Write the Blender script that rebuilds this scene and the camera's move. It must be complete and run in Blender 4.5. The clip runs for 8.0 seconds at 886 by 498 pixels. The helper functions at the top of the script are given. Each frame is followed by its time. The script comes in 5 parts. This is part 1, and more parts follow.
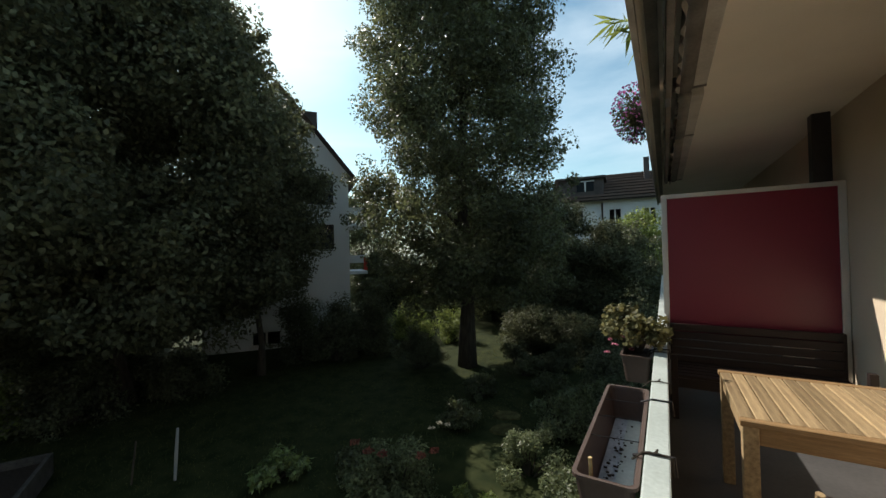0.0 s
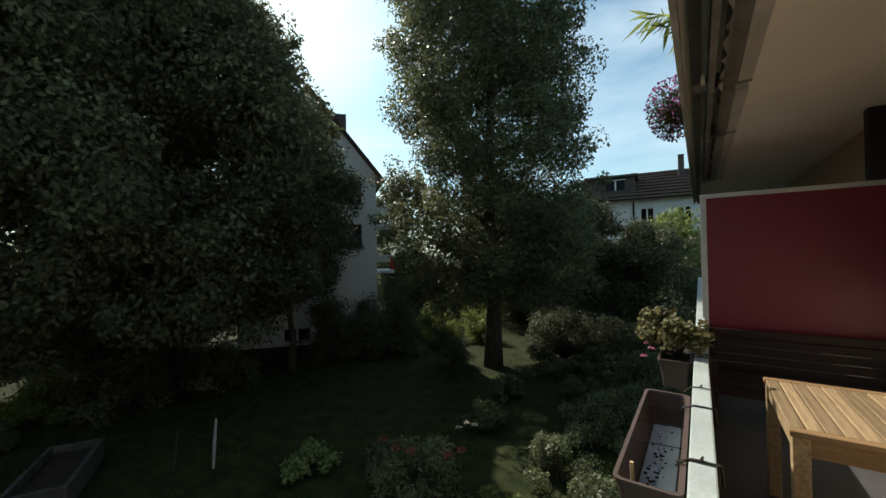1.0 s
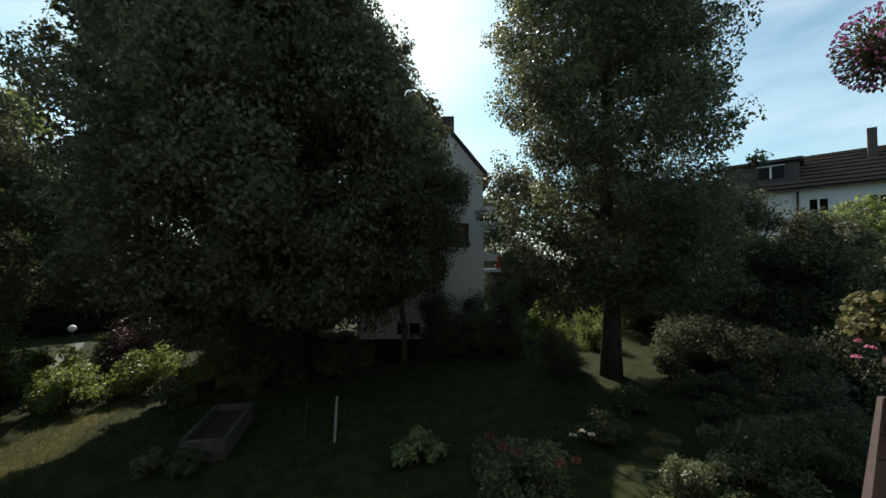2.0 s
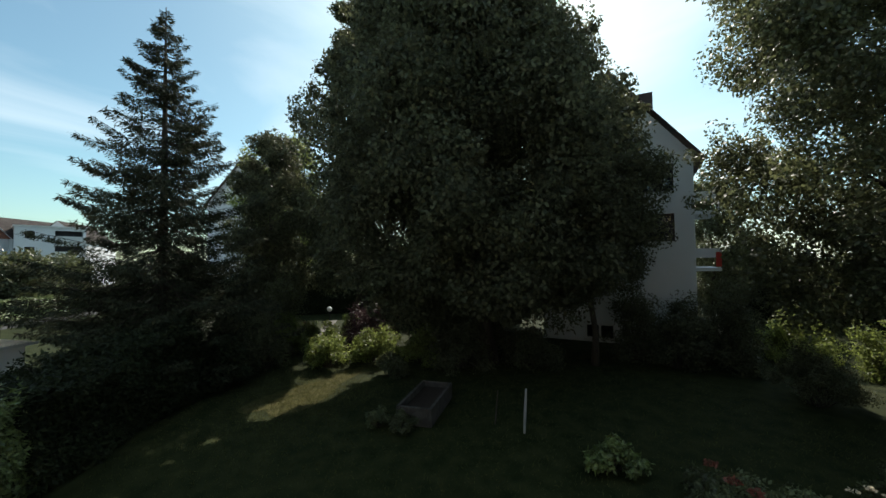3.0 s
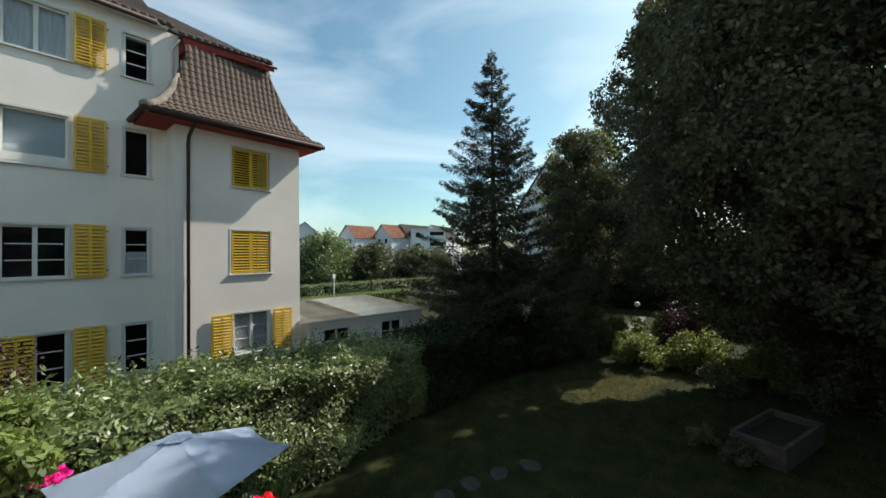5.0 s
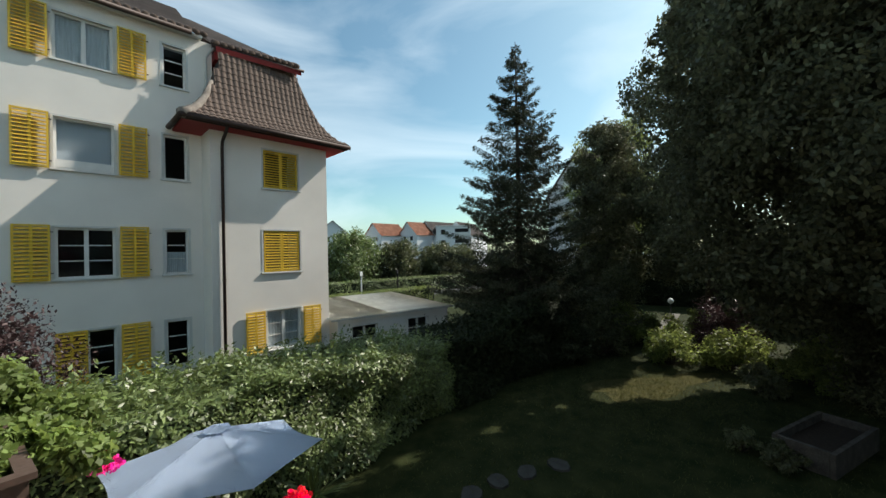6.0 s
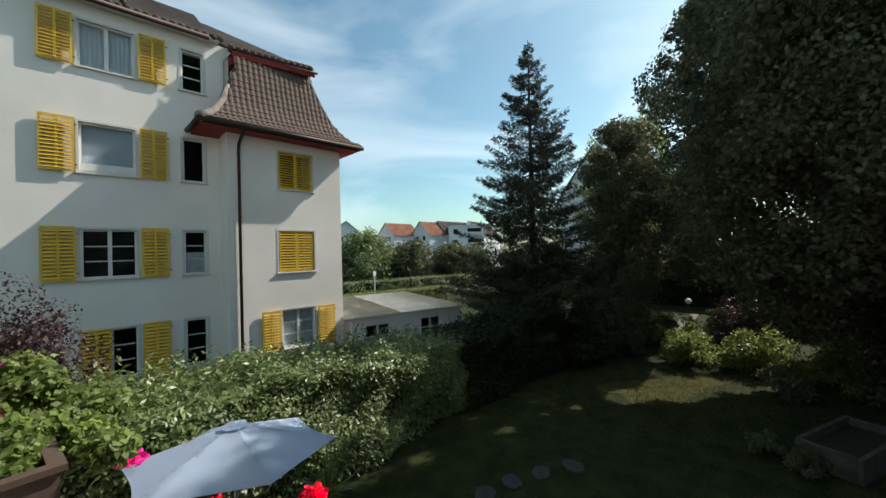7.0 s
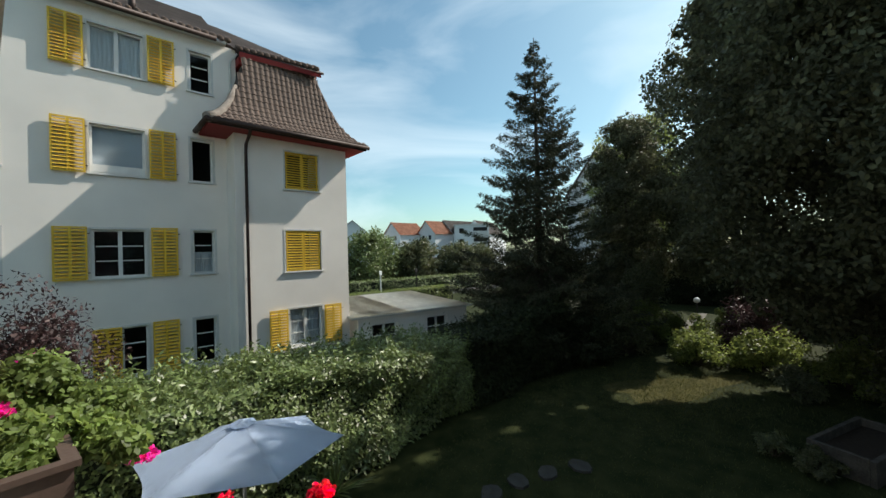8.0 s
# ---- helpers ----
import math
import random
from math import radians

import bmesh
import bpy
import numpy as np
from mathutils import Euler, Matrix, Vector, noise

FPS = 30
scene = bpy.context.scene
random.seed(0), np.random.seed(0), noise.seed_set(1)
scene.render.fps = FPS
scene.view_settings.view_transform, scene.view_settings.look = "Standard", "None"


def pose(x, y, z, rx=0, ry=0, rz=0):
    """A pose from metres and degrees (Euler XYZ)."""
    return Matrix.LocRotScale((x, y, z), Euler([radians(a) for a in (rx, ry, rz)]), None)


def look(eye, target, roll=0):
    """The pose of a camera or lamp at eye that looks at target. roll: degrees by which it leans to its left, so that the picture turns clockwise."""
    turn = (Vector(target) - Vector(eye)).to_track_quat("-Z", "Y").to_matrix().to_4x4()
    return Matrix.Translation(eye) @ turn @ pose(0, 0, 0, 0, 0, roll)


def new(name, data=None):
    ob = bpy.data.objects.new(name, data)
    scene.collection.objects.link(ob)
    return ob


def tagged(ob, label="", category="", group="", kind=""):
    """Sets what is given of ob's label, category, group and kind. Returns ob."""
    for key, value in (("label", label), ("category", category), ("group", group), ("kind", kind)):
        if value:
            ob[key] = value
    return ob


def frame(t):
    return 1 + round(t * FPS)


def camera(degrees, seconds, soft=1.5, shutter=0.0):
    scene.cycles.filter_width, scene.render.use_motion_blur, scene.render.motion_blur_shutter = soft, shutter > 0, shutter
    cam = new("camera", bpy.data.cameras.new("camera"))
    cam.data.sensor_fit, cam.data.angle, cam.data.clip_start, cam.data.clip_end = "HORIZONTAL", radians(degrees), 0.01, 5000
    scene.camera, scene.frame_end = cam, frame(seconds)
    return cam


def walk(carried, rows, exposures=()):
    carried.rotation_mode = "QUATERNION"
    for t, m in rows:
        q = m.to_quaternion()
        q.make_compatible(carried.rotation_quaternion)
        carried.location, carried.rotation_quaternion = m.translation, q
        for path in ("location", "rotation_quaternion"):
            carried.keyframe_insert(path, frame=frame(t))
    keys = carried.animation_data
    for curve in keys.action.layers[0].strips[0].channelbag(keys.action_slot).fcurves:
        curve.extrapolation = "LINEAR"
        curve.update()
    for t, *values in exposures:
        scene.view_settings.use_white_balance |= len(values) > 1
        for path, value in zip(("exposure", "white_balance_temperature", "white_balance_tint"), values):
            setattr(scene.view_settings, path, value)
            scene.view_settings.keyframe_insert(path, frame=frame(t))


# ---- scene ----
cam = camera(99.56, 8.0)
PATH = [
    (0.0, 0.000, -0.000, 4.386, 30.59, 0.71, 1.29),
    (0.5, -0.007, -0.018, 4.388, 31.54, 0.73, 1.17),
    (1.0, -0.033, -0.048, 4.391, 34.41, 0.76, 0.95),
    (2.5, -0.280, 0.220, 4.036, 63.26, 1.71, 0.45),
    (3.0, -0.275, 0.129, 4.015, 78.32, 1.72, 0.66),
    (3.5, -0.260, 0.090, 4.033, 94.54, 1.66, 0.67),
    (4.0, -0.133, 0.078, 4.083, 108.80, 1.57, 0.39),
    (4.5, -0.085, 0.071, 4.081, 118.42, 1.30, 0.29),
    (5.0, -0.038, 0.063, 4.099, 122.26, 0.89, 0.73),
    (6.5, -0.031, 0.075, 4.113, 127.32, 0.44, 1.42),
    (7.0, -0.028, 0.073, 4.113, 128.06, 0.46, 1.48),
    (7.5, -0.026, 0.074, 4.114, 128.54, 0.38, 1.51),
    (8.0, -0.026, 0.073, 4.112, 128.95, 0.36, 1.58),
]
EXPOSURES = [(0.0, 0.8), (8.0, 0.8)]
walk(cam, [(t, pose(x, y, z, 90 + pitch, roll, yaw)) for t, x, y, z, yaw, pitch, roll in PATH], EXPOSURES)

# ---- light ----
SUN_YAW, SUN_UP = 68.0, 44.0
world = bpy.data.worlds.new("sky")
scene.world = world
world.use_nodes = True
wn, wl = world.node_tree.nodes, world.node_tree.links
sky = wn.new("ShaderNodeTexSky")
sky.sky_type, sky.sun_disc = "NISHITA", False
sky.sun_elevation, sky.sun_rotation = radians(SUN_UP), radians(-SUN_YAW)
sky.dust_density, sky.ozone_density = 1.3, 1.4
sky.air_density = 1.0
# thin streaky cloud over the whole sky
wc, wm = wn.new("ShaderNodeTexCoord"), wn.new("ShaderNodeMapping")
wm.inputs["Scale"].default_value = (1.0, 1.0, 3.2)
wm.inputs["Rotation"].default_value = (0.25, 0.1, 0.6)
wl.new(wc.outputs["Generated"], wm.inputs["Vector"])
cloud = wn.new("ShaderNodeTexNoise")
cloud.inputs["Scale"].default_value, cloud.inputs["Detail"].default_value, cloud.inputs["Roughness"].default_value, cloud.inputs["Distortion"].default_value = 1.9, 7.0, 0.52, 0.5
wl.new(wm.outputs[0], cloud.inputs["Vector"])
cr = wn.new("ShaderNodeValToRGB")
cr.color_ramp.elements[0].position, cr.color_ramp.elements[1].position = 0.40, 0.92
cr.color_ramp.elements[1].color = (0.75, 0.75, 0.75, 1)
wl.new(cloud.outputs["Fac"], cr.inputs["Fac"])
blue = wn.new("ShaderNodeMix")
blue.data_type, blue.blend_type = "RGBA", "MULTIPLY"
blue.inputs["Factor"].default_value = 1.0
blue.inputs["B"].default_value = (0.84, 1.08, 0.97, 1)
wl.new(sky.outputs[0], blue.inputs["A"])
veil = wn.new("ShaderNodeMix")
veil.data_type = "RGBA"
veil.inputs["B"].default_value = (8.1, 9.0, 9.4, 1)
wl.new(cr.outputs[0], veil.inputs["Factor"])
wl.new(blue.outputs["Result"], veil.inputs["A"])
wl.new(veil.outputs["Result"], wn["Background"].inputs["Color"])
wn["Background"].inputs["Strength"].default_value = 0.085
sun = new("sun", bpy.data.lights.new("sun", "SUN"))
sun.data.energy, sun.data.angle, sun.data.color = 3.5, radians(0.5), (1.0, 0.93, 0.82)
sun.matrix_world = look((0, 0, 0), (math.sin(radians(SUN_YAW)) * math.cos(radians(SUN_UP)), -math.cos(radians(SUN_YAW)) * math.cos(radians(SUN_UP)), -math.sin(radians(SUN_UP))))


# ---- materials ----
def material(name, colour, rough=0.6, metal=0.0, vary=0.15, scale=6.0, bump=0.1, fine=80.0, stain=0.0, spec=0.3, leafy=0.0, island=False, per_object=0.0, stretch=(1, 1, 1), second=None):
    m = bpy.data.materials.new(name)
    m.use_nodes = True
    n, l = m.node_tree.nodes, m.node_tree.links
    b = n["Principled BSDF"]
    b.inputs["Roughness"].default_value, b.inputs["Metallic"].default_value = rough, metal
    b.inputs["Specular IOR Level"].default_value = spec
    co = n.new("ShaderNodeTexCoord")
    mp = n.new("ShaderNodeMapping")
    mp.inputs["Scale"].default_value = stretch
    l.new(co.outputs["Object"], mp.inputs["Vector"])
    big, small = n.new("ShaderNodeTexNoise"), n.new("ShaderNodeTexNoise")
    for tex, s, d in ((big, scale, 4), (small, fine, 3)):
        tex.inputs["Scale"].default_value, tex.inputs["Detail"].default_value = s, d
        l.new(mp.outputs[0], tex.inputs["Vector"])
    ramp = n.new("ShaderNodeValToRGB")
    dark = tuple(c * (1 - vary) for c in colour)
    light = second or tuple(min(1, c * (1 + vary)) for c in colour)
    ramp.color_ramp.elements[0].position, ramp.color_ramp.elements[1].position = 0.3, 0.7
    ramp.color_ramp.elements[0].color, ramp.color_ramp.elements[1].color = (*dark, 1), (*light, 1)
    l.new(big.outputs["Fac"], ramp.inputs["Fac"])
    col = ramp.outputs["Color"]
    grain = n.new("ShaderNodeMix")
    grain.data_type, grain.blend_type = "RGBA", "OVERLAY"
    grain.inputs["Factor"].default_value = min(0.6, vary * 1.5)
    l.new(col, grain.inputs["A"])
    l.new(small.outputs["Fac"], grain.inputs["B"])
    col = grain.outputs["Result"]
    if island or per_object:
        if island:
            src = n.new("ShaderNodeNewGeometry").outputs["Random Per Island"]
        else:
            src = n.new("ShaderNodeObjectInfo").outputs["Random"]
        amount = per_object or 0.45
        rng = n.new("ShaderNodeMapRange")
        rng.inputs["To Min"].default_value, rng.inputs["To Max"].default_value = 1 - amount, 1 + amount
        l.new(src, rng.inputs["Value"])
        hs = n.new("ShaderNodeHueSaturation")
        l.new(rng.outputs[0], hs.inputs["Value"])
        l.new(col, hs.inputs["Color"])
        col = hs.outputs["Color"]
    l.new(col, b.inputs["Base Color"])
    if bump:
        bp = n.new("ShaderNodeBump")
        bp.inputs["Strength"].default_value, bp.inputs["Distance"].default_value = bump, 0.01
        l.new(small.outputs["Fac"], bp.inputs["Height"])
        l.new(bp.outputs[0], b.inputs["Normal"])
    if leafy:
        tr, mix = n.new("ShaderNodeBsdfTranslucent"), n.new("ShaderNodeMixShader")
        warm = n.new("ShaderNodeHueSaturation")
        warm.inputs["Hue"].default_value, warm.inputs["Value"].default_value, warm.inputs["Saturation"].default_value = 0.485, 1.9, 1.05
        l.new(col, warm.inputs["Color"])
        l.new(warm.outputs[0], tr.inputs["Color"])
        mix.inputs[0].default_value = leafy
        l.new(b.outputs[0], mix.inputs[1])
        l.new(tr.outputs[0], mix.inputs[2])
        l.new(mix.outputs[0], n["Material Output"].inputs["Surface"])
    return m


def glass(name, tint=(0.02, 0.025, 0.03), rough=0.03):
    m = bpy.data.materials.new(name)
    m.use_nodes = True
    b = m.node_tree.nodes["Principled BSDF"]
    b.inputs["Base Color"].default_value = (*tint, 1)
    b.inputs["Roughness"].default_value, b.inputs["Specular IOR Level"].default_value = rough, 0.6
    return m


M = {}
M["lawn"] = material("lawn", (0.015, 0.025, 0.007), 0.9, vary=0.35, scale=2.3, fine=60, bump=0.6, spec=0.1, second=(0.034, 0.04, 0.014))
M["plaster"] = material("plaster", (0.80, 0.765, 0.72), 0.9, vary=0.06, scale=0.6, fine=45, bump=0.25, spec=0.1)
M["plaster_b"] = material("plaster_b", (0.70, 0.71, 0.72), 0.9, vary=0.05, scale=0.5, fine=40, bump=0.2, spec=0.1)
M["trim"] = material("trim", (0.62, 0.62, 0.60), 0.6, vary=0.06, scale=3)
M["yellow"] = material("yellow", (0.72, 0.47, 0.055), 0.55, vary=0.10, scale=3, fine=60, bump=0.1)
M["red"] = material("red", (0.50, 0.05, 0.035), 0.6, vary=0.1, scale=2)
M["tile"] = material("tile", (0.125, 0.09, 0.074), 0.85, vary=0.12, scale=3, fine=40, bump=0.12)
M["tile_red"] = material("tile_red", (0.33, 0.15, 0.095), 0.85, vary=0.25, scale=1, fine=12)
M["tile_dark"] = material("tile_dark", (0.09, 0.075, 0.07), 0.85, vary=0.25, scale=1.5, fine=20)
M["copper"] = material("copper", (0.045, 0.028, 0.024), 0.55, 0.2, vary=0.2, scale=5)
# opaque and near-black: the unlit interior is painted into the pane
M["glass"] = glass("window_glass")
M["curtain"] = material("curtain", (0.55, 0.58, 0.62), 0.8, vary=0.15, scale=9, stretch=(4, 1, 0.3))
# blue-grey of the sky reflected in a pane, as a sheet colour
M["reflected_sky"] = material("reflected_sky", (0.42, 0.46, 0.52), 0.6, vary=0.06, scale=2)
M["leaf"] = material("leaf", (0.078, 0.086, 0.047), 0.55, vary=0.25, scale=0.7, bump=0, spec=0.22, leafy=0.3, island=True)
M["leaf2"] = material("leaf2", (0.08, 0.092, 0.044), 0.42, vary=0.25, scale=0.7, bump=0, spec=0.4, leafy=0.36, island=True)
M["laurel"] = material("laurel", (0.135, 0.18, 0.062), 0.42, vary=0.25, scale=1.0, bump=0, spec=0.5, leafy=0.2, island=True)
M["light_leaf"] = material("light_leaf", (0.125, 0.16, 0.048), 0.45, vary=0.25, scale=1, bump=0, spec=0.35, leafy=0.5, island=True)
M["needle"] = material("needle", (0.045, 0.052, 0.030), 0.7, vary=0.2, scale=1, bump=0, spec=0.15, leafy=0.08, island=True)
M["purple_leaf"] = material("purple_leaf", (0.055, 0.030, 0.030), 0.5, vary=0.25, scale=2, bump=0, leafy=0.15, island=True)
M["bark"] = material("bark", (0.055, 0.045, 0.035), 0.95, vary=0.4, scale=4, fine=30, bump=1.0, stretch=(3, 3, 0.6))
# near-black fill: the shade inside a hedge put into its colour
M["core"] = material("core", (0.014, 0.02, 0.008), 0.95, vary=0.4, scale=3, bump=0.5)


# ---- builders ----
def part(name, bm, mat, parent=None, label="", smooth=False):
    me = bpy.data.meshes.new(name)
    bmesh.ops.recalc_face_normals(bm, faces=bm.faces)
    bm.to_mesh(me)
    bm.free()
    me.materials.append(M[mat] if isinstance(mat, str) else mat)
    if smooth:
        me.polygons.foreach_set("use_smooth", [True] * len(me.polygons))
    ob = new(name, me)
    ob.parent = parent
    if label:
        tagged(ob, label)
    return ob


def thing(name, m, label, category, group="", kind=""):
    ob = new(name)
    ob.empty_display_size = 0.1
    ob.matrix_world = m
    return tagged(ob, label, category, group, kind)


def box(bm, x0, x1, y0, y1, z0, z1, bevel=0.0, m=None):
    v = [bm.verts.new((x, y, z)) for x in (x0, x1) for y in (y0, y1) for z in (z0, z1)]
    if m is not None:
        for p in v:
            p.co = m @ p.co
    fs = [bm.faces.new([v[i] for i in q]) for q in ((0, 1, 3, 2), (4, 6, 7, 5), (0, 4, 5, 1), (2, 3, 7, 6), (0, 2, 6, 4), (1, 5, 7, 3))]
    if bevel:
        es = {e for f in fs for e in f.edges}
        bmesh.ops.bevel(bm, geom=list(es), offset=bevel, segments=2, affect="EDGES", profile=0.5)
    return bm


def boxes(*specs, bevel=0.0):
    bm = bmesh.new()
    for s in specs:
        box(bm, *s, bevel=bevel)
    return bm


def tube(bm, points, radii, sides=8):
    """A tapering tube along points."""
    rings = []
    pts = [Vector(p) for p in points]
    for i, p in enumerate(pts):
        d = (pts[min(i + 1, len(pts) - 1)] - pts[max(i - 1, 0)]).normalized()
        a = d.orthogonal().normalized()
        if i and rings:
            a = (prev - prev.dot(d) * d).normalized()
        prev = a
        b = d.cross(a)
        rings.append([bm.verts.new(p + radii[i] * (math.cos(k * math.tau / sides) * a + math.sin(k * math.tau / sides) * b)) for k in range(sides)])
    for r, s in zip(rings, rings[1:]):
        for k in range(sides):
            bm.faces.new((r[k], r[(k + 1) % sides], s[(k + 1) % sides], s[k]))
    bm.faces.new(rings[0][::-1])
    bm.faces.new(rings[-1])
    return bm


def panel(bm, u0, u1, z0, z1, y0, y1, holes):
    """An upright wall slab from y0 to y1 with real openings (u0, u1, z0, z1) through it."""
    us = sorted({u0, u1, *[h[0] for h in holes], *[h[1] for h in holes]})
    zs = sorted({z0, z1, *[h[2] for h in holes], *[h[3] for h in holes]})
    solid = lambda i, j: 0 <= i < len(us) - 1 and 0 <= j < len(zs) - 1 and not any(h[0] - 1e-6 <= us[i] and us[i + 1] <= h[1] + 1e-6 and h[2] - 1e-6 <= zs[j] and zs[j + 1] <= h[3] + 1e-6 for h in holes)
    made = {}

    def v(i, j, y):
        if (i, j, y) not in made:
            made[i, j, y] = bm.verts.new((us[i], y, zs[j]))
        return made[i, j, y]

    for i in range(len(us) - 1):
        for j in range(len(zs) - 1):
            if not solid(i, j):
                continue
            for y in (y0, y1):
                bm.faces.new((v(i, j, y), v(i + 1, j, y), v(i + 1, j + 1, y), v(i, j + 1, y)))
            for di, dj, a, b in ((-1, 0, (i, j), (i, j + 1)), (1, 0, (i + 1, j), (i + 1, j + 1)), (0, -1, (i, j), (i + 1, j)), (0, 1, (i, j + 1), (i + 1, j + 1))):
                if not solid(i + di, j + dj):
                    bm.faces.new((v(*a, y0), v(*b, y0), v(*b, y1), v(*a, y1)))
    return bm


def leaf_object(name, centres, size, mat, parent=None, droop=0.3, narrow=0.5, seed=1, out=None, flat=0.0):
    """Many single leaves, each a folded blade of four corners."""
    rng = np.random.default_rng(seed)
    n = len(centres)
    d = rng.normal(size=(n, 3))
    if flat:
        # blades that turn their faces outwards and up
        face = out * flat + rng.normal(size=(n, 3)) * 0.55
        face[:, 2] += 0.35
        face /= np.linalg.norm(face, axis=1)[:, None]
        d -= (d * face).sum(1)[:, None] * face
    elif out is not None:
        d += out * 0.9
    d[:, 2] -= droop
    d /= np.linalg.norm(d, axis=1)[:, None]
    s = np.cross(d, face) + rng.normal(size=(n, 3)) * 0.15 if flat else rng.normal(size=(n, 3))
    s -= (s * d).sum(1)[:, None] * d
    s /= np.linalg.norm(s, axis=1)[:, None]
    up = np.cross(d, s)
    L = size * rng.uniform(0.6, 1.3, n)[:, None]
    w = L * narrow * 0.5
    v = np.empty((n, 4, 3))
    v[:, 0] = centres
    v[:, 1] = centres + d * L * 0.45 + s * w + up * L * 0.10
    v[:, 2] = centres + d * L
    v[:, 3] = centres + d * L * 0.45 - s * w + up * L * 0.10
    c = 4
    if narrow > 0.75:
        # round, slightly cupped blades
        c = 7
        v = np.empty((n, c, 3))
        for i in range(c):
            a = math.pi + math.tau * i / c
            r = 0.22 if i == 0 else 0.5
            v[:, i] = centres + d * L * (0.5 + r * math.cos(a)) + s * L * r * math.sin(a) + up * L * (0.0 if i == 0 else 0.12)
    me = bpy.data.meshes.new(name)
    me.vertices.add(c * n)
    me.vertices.foreach_set("co", v.ravel().astype(np.float32))
    me.loops.add(c * n)
    me.loops.foreach_set("vertex_index", np.arange(c * n, dtype=np.int32))
    me.polygons.add(n)
    me.polygons.foreach_set("loop_start", np.arange(0, c * n, c, dtype=np.int32))
    me.update(calc_edges=True)
    me.validate()
    me.materials.append(M[mat])
    ob = new(name, me)
    ob.parent = parent
    return ob


def clumps(rng, centres, radii, per, flat=0.7):
    """Leaf places scattered round clump centres, thick towards each clump's skin."""
    c = np.repeat(centres, per, axis=0)
    r = np.repeat(radii, per)[:, None]
    d = rng.normal(size=(len(c), 3))
    d /= np.linalg.norm(d, axis=1)[:, None]
    d[:, 2] *= flat
    rad = rng.uniform(0.25, 1.0, (len(c), 1)) ** 0.6
    return c + d * r * rad, d


def broadleaf(name, x, y, height, radius, low, trunk_r, leaves, size, mat, label, seed, shape=0.45, z=0.0, lean=(0, 0), group="", taper=0.5, dense=5.0, gaps=(), clump=1.0):
    """A tree: tapered trunk with limbs, and a crown of leaf clumps with gaps between them."""
    rng = np.random.default_rng(seed)
    tree = thing(name, pose(x, y, z), label, "tree", group)
    bm = bmesh.new()
    top = Vector((lean[0], lean[1], height * 0.86))
    pts = [Vector((0.12 * math.sin(2.1 * k + seed), 0.12 * math.cos(1.7 * k), 0)) + top * k / 7 for k in range(8)]
    pts[0] = Vector((0, 0, -0.1))
    tube(bm, pts, [trunk_r * f for f in (1.6, 1.0, 0.9, 0.75, 0.6, 0.42, 0.25, 0.08)], 12)
    part("trunk", bm, "bark", tree, smooth=True)
    # crown profile: widest at `shape` of its height
    count = int(30 + radius * radius * dense)
    k = np.arange(count) + 0.5
    h = (k / count)
    zc = low + (height - low) * h
    prof = np.where(h < shape, np.sqrt(np.clip(1 - ((shape - h) / shape * 0.80) ** 2, 0, 1)), np.clip(1 - ((h - shape) / (1 - shape)) ** 2, 0, 1) ** taper * 0.95 + 0.05)
    ang = k * 2.39996 + rng.uniform(-0.4, 0.4, count)
    rr = radius * prof * np.where(k % 3 < 1, rng.uniform(0.2, 0.6, count), rng.uniform(0.7, 0.97, count))
    cx = rr * np.cos(ang) + lean[0] * zc / height
    cy = rr * np.sin(ang) + lean[1] * zc / height
    centres = np.stack([cx, cy, zc + rng.normal(0, 0.25, count)], 1)
    cr = rng.uniform(0.75, 1.35, count) * (0.45 + 0.12 * radius) * (0.7 + 0.5 * prof) * clump
    bm = bmesh.new()
    for i in range(0, count, 3):
        c = Vector(centres[i])
        s = top * max(0.1, min(0.95, (c.z - 0.25 * c.xy.length - 0.5) / top.z))
        mid = s.lerp(c, 0.5) + Vector((0, 0, 0.2))
        tube(bm, [s, mid, c], [trunk_r * 0.22, trunk_r * 0.13, 0.012], 5)
    part("limb_work", bm, "bark", tree, smooth=True)
    # twigs that break the outline
    tw = rng.integers(0, count, count * 4)
    td = rng.normal(size=(count * 4, 3))
    td /= np.linalg.norm(td, axis=1)[:, None]
    td[:, 2] = abs(td[:, 2]) * 0.8
    tc = centres[tw] + td * cr[tw][:, None] * rng.uniform(0.85, 1.25, (count * 4, 1))
    p1, o1 = clumps(rng, centres, cr, int(leaves * 0.72 / count))
    p2, o2 = clumps(rng, tc, rng.uniform(0.2, 0.5, count * 4), int(leaves * 0.28 / (count * 4)), 1.0)
    P, O = np.concatenate([p1, p2]), np.concatenate([o1, o2])
    for a, d, r in gaps:
        a, d = np.array(a) - np.array((x, y, z)), np.array(d) / np.linalg.norm(d)
        q = P - a
        keep = np.linalg.norm(q - (q @ d)[:, None] * d, axis=1) > r * rng.uniform(0.75, 1.2, len(P))
        P, O = P[keep], O[keep]
    leaf_object("crown", P, size, mat, tree, 0.4, 0.55, seed, O, flat=0.6)
    return tree


